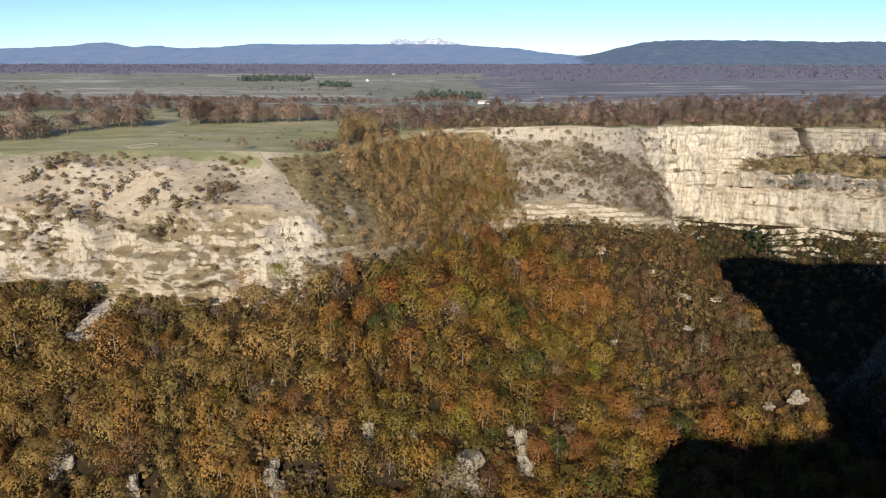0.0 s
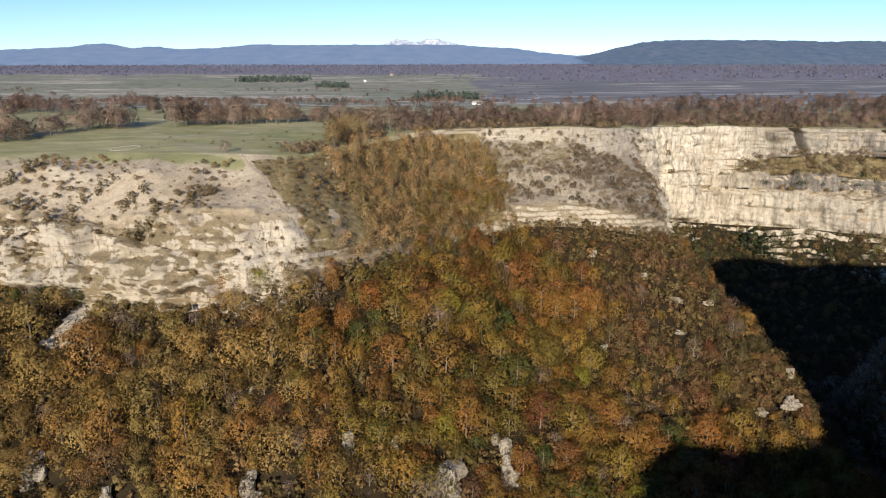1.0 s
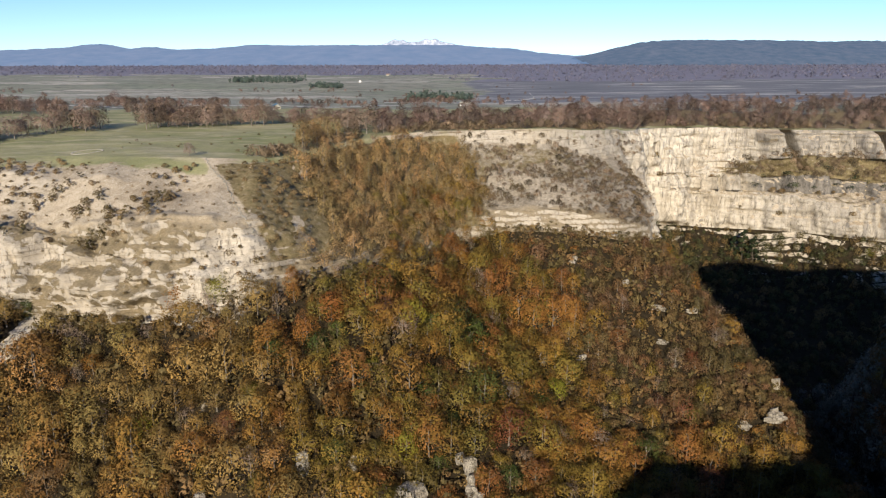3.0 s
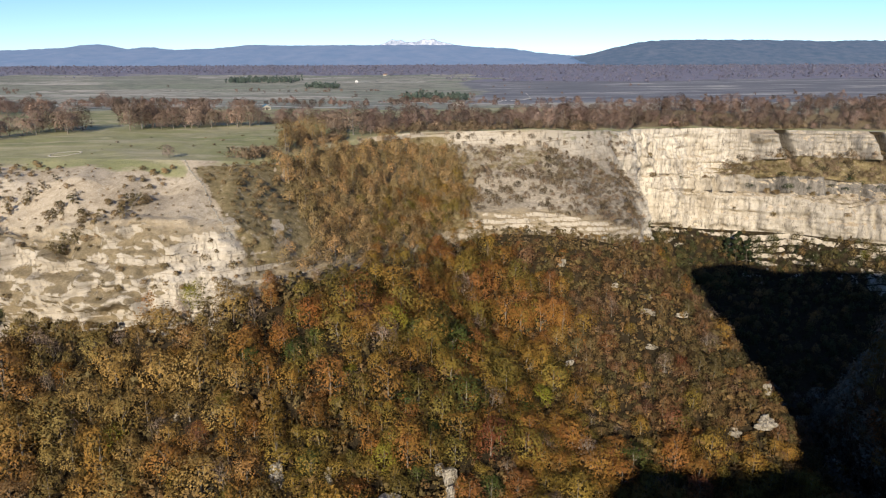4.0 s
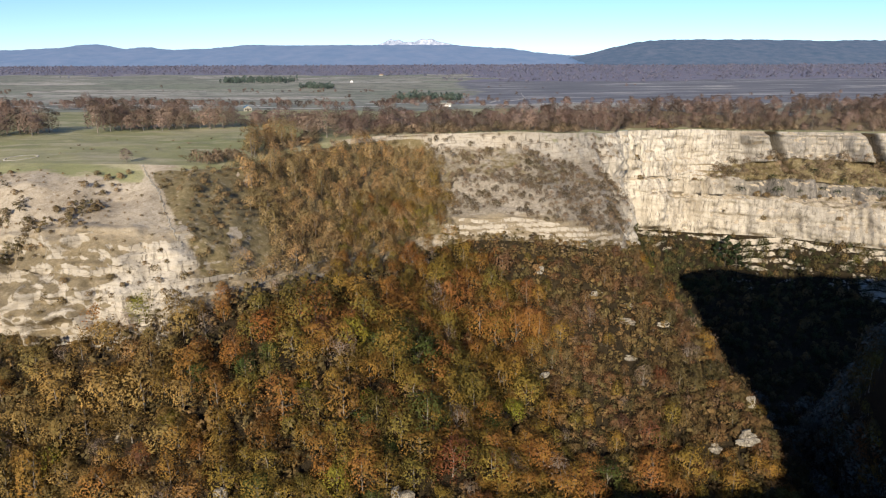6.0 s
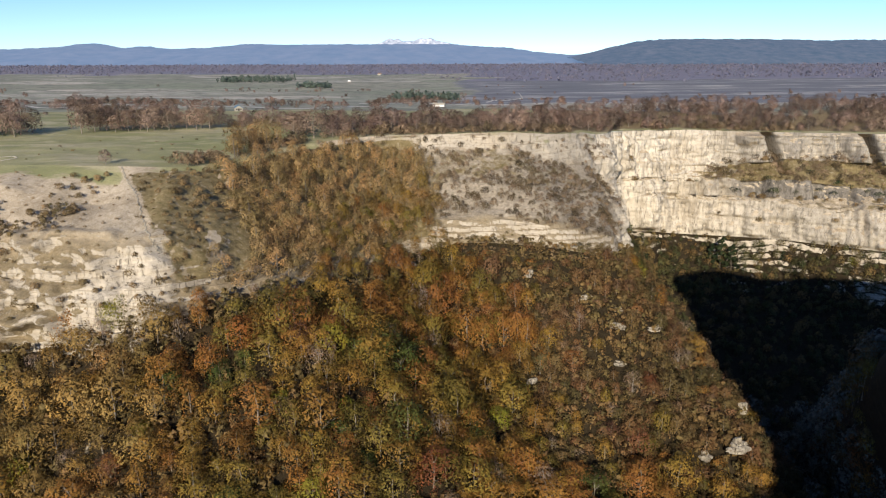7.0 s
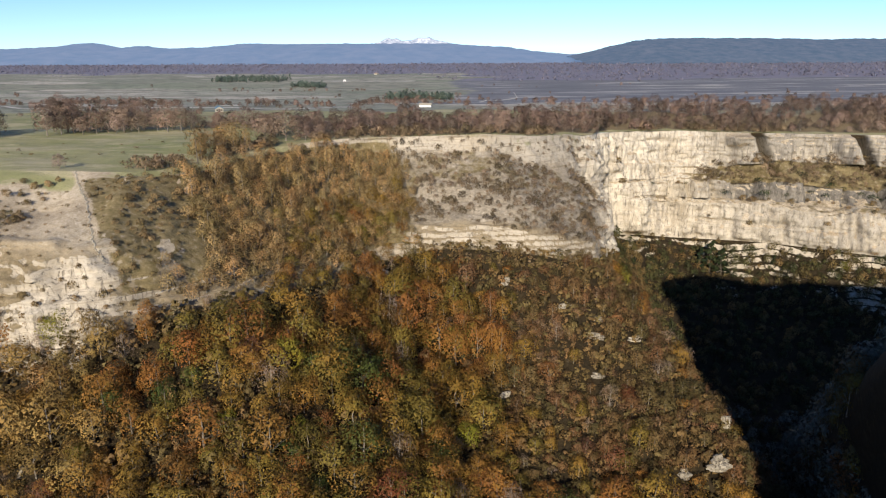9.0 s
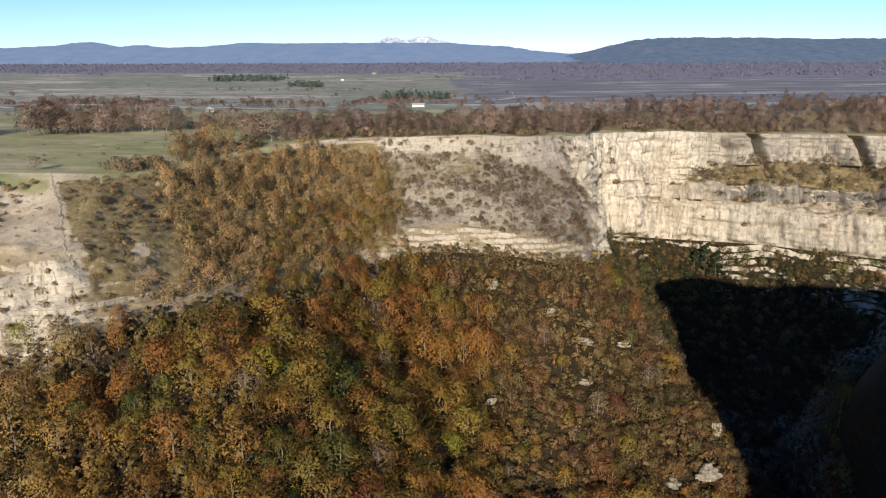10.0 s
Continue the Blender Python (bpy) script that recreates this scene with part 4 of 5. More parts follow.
PINE = Kind("pine", M_PINE, M_PINE_MANY, 500, 4, 11.0, 3.0, 0.12, 12, 420, 0.45, 0.1, 0.75, limbs=4)
FAR_TREE = Kind("far_tree", M_BROWN, M_HAZY_FAR_MANY, 600, 4, 8.0, 5.0, 0.05, 0, 16, 2.9, 0.0, limbs=0, sides=3, dome=True)
FAR_PINE = Kind("far_pine", M_PINE, M_HAZY_PINE_MANY, 700, 4, 11.0, 4.2, 0.05, 6, 90, 1.6, 0.0, 0.5, limbs=0, sides=3)

# pale rock that stands out of the wood: place, width, height, depth
OUTCROPS = [(-101, 203, -41.5, 5, 3.5, 3), (-103.5, 197, -46, 4, 4, 3), (-99, 206, -40, 3, 3, 3), (-100, 160, -70.5, 8, 12, 6), (-43, 160, -71, 4.5, 10.5, 5), (7, 163.5, -74, 11, 14, 7), (21.5, 178, -70, 5, 10, 4), (22.5, 171, -74, 5, 8, 4),
            (-20, 168.5, -61.5, 3.5, 5.5, 3), (-79, 159, -73, 4, 7, 3), (-8, 170, -62.5, 2.5, 4, 2), (127.5, 233, -84, 7, 3.6, 4), (117, 233, -87, 4, 2.2, 3), (95, 262, -68.5, 8, 1.8, 3), (77, 303, -46, 5, 3, 3),
            (62, 298, -49, 4, 4, 3), (88, 288, -53.5, 7, 2, 3), (98, 276, -60, 8, 1.6, 3), (65, 253, -70.5, 5, 1.5, 2), (70, 296, -48, 4, 4, 3), (140, 260, -85, 3, 4, 3), (104, 300, -58, 8, 1.6, 3), (112, 279, -63, 7, 1.6, 3), (101, 285, -57.5, 6, 1.4, 3), (90, 272, -64.5, 5, 1.4, 3), (108, 264, -71.5, 6, 1.5, 3), (218, 331, -127, 10, 8, 5), (229, 326, -127, 8, 10, 5), (238, 322, -127, 9, 6, 4)]


def clear_of_rock(places):
    """Leave out what would stand in or just below an outcrop."""
    keep = np.ones(len(places), bool)
    for x, y, z, w, h, d in OUTCROPS:
        keep &= ~((np.abs(places[:, 0] - x * (1 - 5 / y)) < w * 0.35 + 1.0) & (places[:, 1] < y + 2) & (places[:, 1] > y - 4 - h * 0.24))
    return places[keep & (off_scar(places[:, 0], places[:, 1]) > 3.6)]


def land_z(x, y):
    """Height of the plateau, by its nearest places."""
    d = (land[..., 0] - x) ** 2 + (land[..., 1] - y) ** 2
    best = np.argsort(d.ravel())[:4]
    w = 1 / (d.ravel()[best] + 0.01)
    return float((land[..., 2].ravel()[best] * w).sum() / w.sum())


def slope_z(x, y):
    d = (slope[..., 0] - x) ** 2 + (slope[..., 1] - y) ** 2 + np.where(srow > 112, 1e6, 0)
    return float(slope[..., 2].ravel()[np.argmin(d)])


def wall_z(x, y):
    d = (wall[..., 0] - x) ** 2 + (wall[..., 1] - y) ** 2
    return float(wall[..., 2].ravel()[np.argmin(d)])


# forest on the canyon slope
in_wood = smooth(at["b"], at["b"] + 30, su) * (1 - smooth(at["l"], at["m"], su))
SX, SY = slope[..., 0], slope[..., 1]
heart = (SX > -138) * (SX < 172) * (SY > 143 + 0.55 * np.maximum(0, SX - 20))      # the stretch of the slope that is wooded thickest
forest = clear_of_rock(scatter(slope, smooth(-1, 2, srow) * (1 - smooth(130, 150, srow)) * in_wood * heart * (1 - smooth(at["h"], at["i"], su) * (1 - smooth(3, 9, srow))), 4.4, 121))
rest = scatter(slope, smooth(0, 5, srow) * (1 - smooth(170, 174, srow)) * (1 - smooth(at["l"], at["m"], su) * (1 - smooth(118, 128, srow))) * (1 - heart), 9.0, 126, 1500)
OUTLYING.many("outlying_wood", sized(rest, 0.7, 1.2, 127), "autumn woodland farther down the canyon", "woodland", 128)


def on_spur(q):
    """The stony end of the slope towards the canyon's bend."""
    return float(np.clip((q[0] - 48) / 30, 0, 1) * np.clip((q[1] - 205) / 30, 0, 1))


def tall_few(places, lo, hi, seed):
    """Mostly small trees and a few large ones, lower towards the cliff's foot."""
    rng = np.random.default_rng(seed)
    return [(*q, (lo + (hi - lo) * rng.uniform() ** 1.9) * float(np.clip(np.sqrt(((foot - q) ** 2).sum(1).min()) / 18, 0.72, 1)) * (1 - 0.25 * on_spur(q))) for q in places]


# those that stand nearest on the middle of the slope are things of their own
order = np.argsort((np.abs(forest[:, 0] - 35) / 75) ** 2 + (np.abs(forest[:, 1] - 195) / 45) ** 2)
rng_big = np.random.default_rng(133)
HUES = {hue: Kind(hue, mat, mat, 800 + 20 * i, 3, 7.2, 3.7, 0.0, 0, 1320, 0.215, 0.35, limbs=5, sides=3, bark=M_BARK, dome=True)
        for i, (hue, mat) in enumerate((("yellow", M_YELLOW), ("orange", M_ORANGE), ("red", M_RED), ("green", M_GREEN)))}
LEAVES = {"yellow": "bright yellow-green leaves", "orange": "orange-rust leaves", "red": "dull red leaves", "green": "dark green leaves"}
for q in tall_few(forest[order[:290]], 0.7, 1.85, 131):
    m = pose(*q[:3], 0, 0, rng_big.uniform(0, 360)) @ Matrix.Diagonal((q[3], q[3], q[3] * rng_big.uniform(0.8, 1.1), 1))
    draw = rng_big.uniform()
    if draw > 0.93:
        BARE.thing(int(rng_big.integers(5)), m, "half-bare tree with pale grey-brown twigs in the wood", "tree", "trees on the canyon slope", "broadleaf_tree")
        continue
    if draw > 0.165 and rng_big.uniform() < on_spur(q):
        SPUR.thing(int(rng_big.integers(8)), m, "low brown broadleaf tree on the stony spur", "tree", "trees on the canyon slope", "broadleaf_tree")
        continue
    hue = "green" if draw < 0.10 else "red" if draw < 0.135 else "yellow" if draw < 0.165 else ""
    if hue:
        HUES[hue].thing(int(rng_big.integers(3)), m, "broadleaf tree with " + LEAVES[hue] + " in the autumn wood", "tree", "trees on the canyon slope", "broadleaf_tree")
    else:
        BROADLEAF.thing(int(rng_big.integers(len(BROADLEAF.shapes))), m, "broadleaf tree in rust and olive autumn leaf on the canyon slope", "tree", "trees on the canyon slope", "broadleaf_tree")
others = tall_few(forest[order[290:]], 0.7, 1.85, 141)
bound = np.random.default_rng(147).normal(-25, 18, len(others))
spurs = np.random.default_rng(148).uniform(size=len(others))
sort = ["bare" if r > 0.94 else "spur" if r < 0.85 * on_spur(q) else "ochre" if q[0] <= b else "rust" for q, b, r in zip(others, bound, spurs)]
for key, kind, label, seed in (("rust", BROADLEAF, "dense rust and brown woodland covering the canyon slope", 141), ("ochre", OCHRE, "dense olive and ochre woodland below the pale bluff", 142),
                               ("spur", SPUR, "low brown wood on the stony spur", 146), ("bare", BARE, "half-bare grey-brown trees among the autumn wood", 149)):
    kind.many("woodland", [q for q, k in zip(others, sort) if k == key], label, "woodland", seed)
UNDER = Kind("undergrowth", M_SCRUB, M_UNDER_MANY, 470, 6, 2.6, 1.9, 0.03, 7, 80, 0.40, 0.15, limbs=0, sides=3)
under = scatter(slope, smooth(-1, 2, srow) * (1 - smooth(100, 120, srow)) * in_wood * heart * (off_scar(SX, SY) > 3.6), 3.0, 123)
foot_line = np.array([(*foot[i], 0.0) for i in range(0, len(cols), 2) if at["c"] - 40 < cols[i] < at["l"]])
rng_foot = np.random.default_rng(143)
foot_line[:, :2] += rng_foot.normal(0, 1.6, (len(foot_line), 2))
foot_line[:, 3] = 0.25 + 0.7 * rng_foot.uniform(size=len(foot_line)) ** 1.6
lower = np.array([(*(foot[i] + (line_of(2)[i] - foot[i]) * 0.22), 0.75) for i in range(1, len(cols), 3) if at["c"] - 40 < cols[i] < at["l"]])
foot_line = np.concatenate([foot_line, lower])
THICKET.many("foot_scrub", [tuple(q) for q in foot_line if off_scar(q[0], q[1]) > 3.4 and fbm(q[None, :3], 0.06, 2, 145)[0] > -0.25], "brown and olive scrub along the foot of the bluff", "scrub", 144)
SPUR_LOW = Kind("spur_low", M_SPUR, M_SPUR_MANY, 490, 6, 3.2, 1.9, 0.0, 0, 230, 0.27, 0.4, limbs=2, sides=3, dome=True)
spur_w = np.clip((SX - 45) / 25, 0, 1) * np.clip((SY - 205) / 25, 0, 1)
SPUR_LOW.many("spur_scrub", sized(clear_of_rock(scatter(slope, spur_w * smooth(-1, 2, srow) * (1 - smooth(100, 112, srow)) * in_wood * heart, 2.7, 127, 1100)), 0.55, 1.15, 129), "close brown scrub covering the stony spur", "scrub", 134)
UNDER.many("undergrowth", sized(under, 0.6, 1.5, 124), "brown undergrowth between the trees of the slope", "undergrowth", 125)
# shaded foot of the great cliff
bench_w = smooth(2, 8, srow) * (1 - smooth(118, 128, srow)) * smooth(at["l"], at["m"], su) * (1 - smooth(at["q"] - 10, at["q"] + 20, su))
BENCH_TREE.many("cliff_foot_wood", sized(scatter(slope, bench_w * (0.5 + 0.5 * smooth(-0.2, 0.2, fbm(slope, 0.03, 3, 155))) * (0.30 + 0.5 * smooth(14, 34, srow)) * (1 - 0.5 * smooth(60, 80, srow)), 3.0, 151), 0.25, 0.95, 152), "trees and bushes on the benches below the cliff", "woodland", 153)

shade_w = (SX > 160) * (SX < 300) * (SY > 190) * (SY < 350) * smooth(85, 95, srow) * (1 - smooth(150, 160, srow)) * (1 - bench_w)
SHADE_TREE.many("shaded_wood", sized(clear_of_rock(scatter(slope, shade_w, 5.5, 156, 700)), 0.7, 1.4, 157), "wood on the shaded canyon floor, leaves paled for sky light", "woodland", 154)

# gully and bluff
below_band = smooth(0, 0.04, wall_down - np.interp(cols, [at["f"], at["g"], at["h"]], [0.05, 0.1, 0.28])[None])
GULLY_THICKET = Kind("gully_thicket", M_SCRUB, M_GULLY_MANY, 320, 6, 4.2, 1.9, 0.0, 0, 400, 0.20, 0.45, limbs=5, sides=3, bark=M_BARK, dome=True)
GULLY_THICKET.many("gully_thicket", sized(scatter(wall, np.clip(block, 0, 1) * below_band * (1 - smooth(0.88, 0.97, wall_down)) * smooth(at["f"] - 8, at["f"] + 8, u + 16 * blotch), 2.7, 161), 0.5, 1.35, 162),
             "brown leafless thicket filling the side gully", "thicket", 163)
GULLY_TREE.many("gully_trees", sized(scatter(wall, smooth(at["f"] - 2, at["f"] + 16, u + 16 * blotch) * (1 - smooth(at["h"], at["h"] + 16, u)) * below_band * (1 - smooth(0.6, 0.75, wall_down)), 4.4, 158), 0.5, 1.3, 159),
              "grey-brown slender trees rising from the side gully", "woodland", 160)
BROADLEAF.many("gully_wood", sized(scatter(wall, smooth(at["f"] + 15, at["g"], u) * (1 - smooth(at["h"] + 8, at["h"] + 20, u)) * below_band * smooth(0.5, 0.75, wall_down), 4.6, 168), 0.4, 0.85, 169),
               "yellow and rust young trees low in the side gully", "woodland", 170)
OLIVE_BUSH.many("low_scrub", sized(scatter(wall, np.clip(block, 0, 1) * smooth(0.04, 0.1, wall_down) * (1 - smooth(at["f"], at["f"] + 30, u)) * smooth(-0.3, 0.0, blotch) * (1 - scratches), 2.9, 165), 0.25, 0.9, 166),
          "low dark scrub and heather beside the dry stone wall", "scrub", 167)
clump = fbm(wall, 0.07, 3, 115)
drifts = fbm(np.stack([u - WZ * 0.9, (u + WZ) * 0.35, u * 0], -1), 0.075, 3, 117)
STONY = Kind("stony_scrub", M_SCRUB, M_STONY_MANY, 340, 6, 3.0, 2.0, 0.0, 0, 200, 0.30, 0.4, limbs=2, sides=3, dome=True)
STONY.many("slope_thicket", sized(scatter(wall, smooth(at["h"] + 10, at["i"] - 8, u) * (1 - smooth(at["kb"], at["l"], u)) * smooth(0.28, 0.38, wall_down) * (1 - smooth(0.76, 0.84, wall_down)) * smooth(-0.35, 0.2, clump), 2.5, 171), 0.22, 1.0, 172),
             "scattered grey-brown scrub on the stony slope", "scrub", 173)
for x0, y0, x1, y1, seed in ((-78, 219, -71, 235, 183), (-114, 227, -104, 245, 184), (-131, 217, -124, 232, 185), (-97, 222, -92, 232, 186), (-142, 236, -134, 252, 198), (-122, 214, -110, 220, 199), (-90, 215, -80, 219, 200)):
    rng = np.random.default_rng(seed)
    drift = [(x0 + (x1 - x0) * k + rng.normal(0, 1.6), y0 + (y1 - y0) * k + rng.normal(0, 1.6)) for k in rng.uniform(0, 1, 15)]
    plant(THICKET, [(x, y, wall_z(x, y) - 0.1) for x, y in drift], "thicket", "low brown thicket in a fold of the dry slope", "bush", "thickets on the dry slope", seed + 10, (0.3, 0.75))
OLIVE_BUSH.many("grass_tufts", sized(scatter(wall, is_bluff * smooth(at["c"] - 40, at["c"], u) * smooth(0.08, 0.2, wall_down) * (0.25 + smooth(-0.1, 0.3, blotch)), 3.6, 187, 700), 0.12, 0.42, 188),
                "small tufts and cushions dotted over the dry bluff", "tufts", 189)
plant(BRUSH, scatter(wall, is_bluff * smooth(at["c"] - 30, at["c"], u) * smooth(0.06, 0.3, wall_down) * (1 - smooth(0.8, 0.9, wall_down)) * smooth(0.02, 0.3, drifts) * (1 - 0.8 * knolls), 3.0, 181, 210), "bush", "small dark scrubby bush on the pale bluff", "bush",
      "bushes on the bluff", 182, (0.3, 1.05))
STONY.many("brow_scrub", sized(scatter(wall, smooth(at["g"], at["h"], u) * (1 - smooth(at["kb"], at["l"], u)) * smooth(0.0, 0.02, wall_down) * (1 - smooth(0.16, 0.22, wall_down)) * smooth(-0.2, 0.2, clump), 2.6, 174), 0.25, 0.8, 175),
           "brown scrub on the ledges under the rim", "scrub", 176)
BENCH_BUSH = Kind("evergreen_bush", M_PINE, M_PINE_MANY, 345, 4, 4.0, 3.0, 0.0, 0, 240, 0.34, 0.4, limbs=2, sides=3, dome=True)
plant(BENCH_BUSH, scatter(wall, is_cliff * smooth(at["m"], at["m"] + 20, u) * (1 - smooth(at["q"], at["q"] + 10, u)) * smooth(0.46, 0.50, wall_down) * (1 - smooth(0.60, 0.68, wall_down)), 6.0, 194, 24), "evergreen_bush", "dark evergreen bush on a ledge of the cliff", "bush", "bushes on the ledges", 195, (0.5, 1.2), 0.8)
plant(BRUSH, scatter(wall, is_cliff * smooth(0.5, 0.8, nz) * (1 - smooth(at["q"], at["q"] + 10, u)) * smooth(0.1, 0.3, wall_down) + shelf * 0.5, 3.6, 191, 60), "bush", "grey-green bush on a ledge of the cliff", "bush", "bushes on the ledges", 192, (0.6, 1.9))

STONY.many("shelf_scrub", sized(scatter(wall, shelf * (1 - smooth(at["q"], at["q"] + 20, u)) * smooth(-0.4, 0.1, clump), 2.8, 195), 0.35, 1.4, 196), "brown scrub on the broad shelf half way up the cliff", "scrub", 197)

rim_scrub = (1 - smooth(5, 14, dist)) * smooth(at["e"] - 4, at["e"] + 10, lu) * (1 - smooth(at["o"], at["p"], lu)) * smooth(-0.1, 0.2, fbm(land * np.array([1, 1, 0]), 0.06, 3, 207))
STONY.many("rim_scrub", sized(scatter(land, rim_scrub, 2.4, 208, 620), 0.3, 1.3, 210), "brown scrub along the edge of the canyon", "scrub", 211)

# trees along the rim
rng = np.random.default_rng(212)
head = [(x, y, land_z(x, y), rng.uniform(0.8, 1.4)) for x, y in zip(rng.uniform(-44, -26, 26), rng.uniform(286, 330, 26)) if y > np.interp(x, rim[::4, 0], rim[::4, 1]) + 1]
GULLY_TREE.many("gully_head_wood", head, "tall brown half-bare trees at the head of the side gully", "woodland", 213)
front = np.interp(X, [-260, -177, -166, -156, -135, -109, -76, -58, -40, -25], [262, 290, 308, 331, 344, 361, 367, 378, 368, 330])
by_meadow_w = smooth(0, 5, Y - front) * (1 - smooth(20, 28, Y - front)) * (X < -27) * (X > -260)
back = np.interp(lu[0], [at["g"], at["k"], at["r"]], [38, 50, 70])
by_rim_w = smooth(4, 9, dist) * (1 - smooth(0, 10, dist - back[None])) * (X >= -34) * smooth(at["f"], at["g"], lu) * (1 - smooth(at["q"], at["q"] + 60, lu))
rim_w = np.maximum(by_meadow_w, by_rim_w)
clumps = smooth(-0.15, 0.15, fbm(land * np.array([1, 1, 0]), 0.03, 3, 205))
RIMS = scatter(land, rim_w * np.where(X < -27, 0.45 + 0.55 * clumps, 0.15 + 0.85 * clumps), 5.0, 201)
near_rim = RIMS[np.argsort(RIMS[:, 1] - 0.5 * np.abs(RIMS[:, 0]))]
by_meadow = near_rim[:260, 0] < -20
clump_at = fbm(near_rim[:260] * np.array([1, 1, 0]), 0.045, 2, 209) > -0.26
for some, sizes, seed in ((near_rim[:260][by_meadow & clump_at], (0.75, 1.35), 202), (near_rim[:260][~by_meadow], (0.35, 1.0), 206)):
    plant(RIM_TREE, some, "oak_tree", "brown-leaved oak with pale bare limbs behind the canyon rim", "tree", "trees along the rim", seed, sizes)
RIM_TREE.many("rim_wood", sized(near_rim[260:], 0.4, 1.0, 203), "brown oak wood behind the canyon rim", "woodland", 204)

# ---- rocks, plain, small things ----
def make_rock():
    n = Nodes("pale_rock")
    p = n.place()
    col, h = limestone_colour(n, n.scaled(p, 2.4, 2.4, 2.4), 0.75)
    col = n.mix(n.ramp(n.noise(p, 0.5, 6, 0.7), (0.48, 0.0), (0.66, 0.5)), col, (0.28, 0.255, 0.215))
    return n.done(col, 0.9, h, 0.9, 1.0)


M_ROCK = make_rock()


def outcrop(name, x, y, z, w, h, d, seed, label, category, group):
    """A rock of broken limestone beds, each block set back or forward of the one below."""
    rng = np.random.default_rng(seed)
    top_ob = tagged(new(name), label, category, group)
    top_ob.matrix_basis = pose(x, y, z, rng.uniform(-22, -6), rng.uniform(-10, 10), rng.uniform(-25, 25))
    level, shift, lean = -h * 0.35, np.zeros(2), rng.uniform(-0.12, 0.12, 2)
    top = h * 0.62
    while level < top:
        thick = rng.uniform(0.16, 0.36) * h + 0.4
        size = 1 - 0.5 * max(0.0, level / top) ** 1.5
        for block in range(int(rng.integers(1, 3))):
            bm = bmesh.new()
            sides = int(rng.integers(8, 12))
            mid = shift + rng.normal(0, 0.13, 2) * (w, d)
            turn = rng.uniform(0, 6.28)
            reach = rng.uniform(0.6, 1.05, sides) * size
            tilt = rng.uniform(-0.18, 0.18, 2)
            rings = []
            for share_up in (0.0, 0.12, 0.34, 0.55, 0.78, 0.94, 1.0):
                k = 1 - 0.22 * abs(2 * share_up - 0.9) ** 3 + rng.uniform(-0.07, 0.07)
                ring = []
                for i in range(sides):
                    px = math.cos(turn + 6.283 * i / sides) * w / 2 * reach[i] * (k + rng.normal(0, 0.06))
                    py = math.sin(turn + 6.283 * i / sides) * d / 2 * reach[i] * (k + rng.normal(0, 0.06))
                    ring.append(bm.verts.new((mid[0] + px, mid[1] + py, level + thick * share_up + px * tilt[0] + py * tilt[1] + rng.normal(0, 0.03) * thick)))
                rings.append(ring)
            for lo, hi in zip(rings, rings[1:]):
                for i in range(sides):
                    bm.faces.new((lo[i - 1], lo[i], hi[i], hi[i - 1]))
            bm.faces.new(rings[-1])
            bm.faces.new(rings[0][::-1])
            part("block", bm, M_ROCK, top_ob)
        level += thick * 0.85
        shift = shift + lean * thick + rng.normal(0, 0.05, 2) * (w, d)
    return top_ob


def part(name, bm, material, parent, label=""):
    me = bpy.data.meshes.new(name)
    bm.to_mesh(me)
    bm.free()
    me.materials.append(material)
    ob = new(name, me)
    ob.parent = parent
    return tagged(ob, label)


for i, (x, y, z, w, h, d) in enumerate(OUTCROPS):
    outcrop("rock_outcrop", x, y, z, w, h, d, 900 + i, "pale weathered limestone outcrop among the trees", "rock", "outcrops in the wood")


# trees that stand out by their colour: place and size
ACCENTS = {
    "yellow": (M_YELLOW, "bright yellow-green leaves", [(-49, 205, 1.1), (56, 250, 0.9), (-60, 176, 0.9), (118, 336, 1.5), (124, 345, 1.3), (6, 297, 0.9), (14, 302, 0.75), (-2, 294, 0.7), (-35, 183, 0.8), (33, 196, 0.7), (-5, 192, 0.7), (262, 412, 0.8), (45, 232, 0.8)]),
    "orange": (M_ORANGE, "orange-rust leaves", [(-61, 206, 1.3), (-17, 205, 1.25), (-79, 190, 0.8), (22, 285, 1.0), (114, 322, 1.0), (-24, 198, 0.9), (12, 230, 1.0), (70, 262, 0.8), (2, 178, 0.9)]),
    "red": (M_RED, "dull red leaves", [(25, 209, 0.8), (96, 233, 1.1), (88, 236, 0.8), (-2, 206, 1.1), (-40, 176, 0.8), (104, 252, 0.8), (60, 222, 0.7)]),
    "green": (M_GREEN, "dark green leaves", [(-30, 192, 1.0), (61, 247, 0.9), (-114, 204, 0.8), (-104, 206, 0.7), (-120, 202, 0.8), (10, 190, 0.9), (128, 358, 0.9), (132, 372, 0.9), (-12, 170, 0.9), (36, 214, 0.8)]),
}
for i, (hue, (mat, leaves, spots)) in enumerate(ACCENTS.items()):
    sort = HUES[hue]
    rng = np.random.default_rng(860 + i)
    for x, y, k in spots:
        sort.thing(int(rng.integers(3)), pose(x, y, (wall_z(x, y) if y > 290 and x < 20 else slope_z(x, y)) - 0.2, 0, 0, rng.uniform(0, 360)) @ Matrix.Diagonal((k, k, k, 1)),
                   "broadleaf tree with " + leaves + " in the autumn wood", "tree", "trees on the canyon slope", "broadleaf_tree")

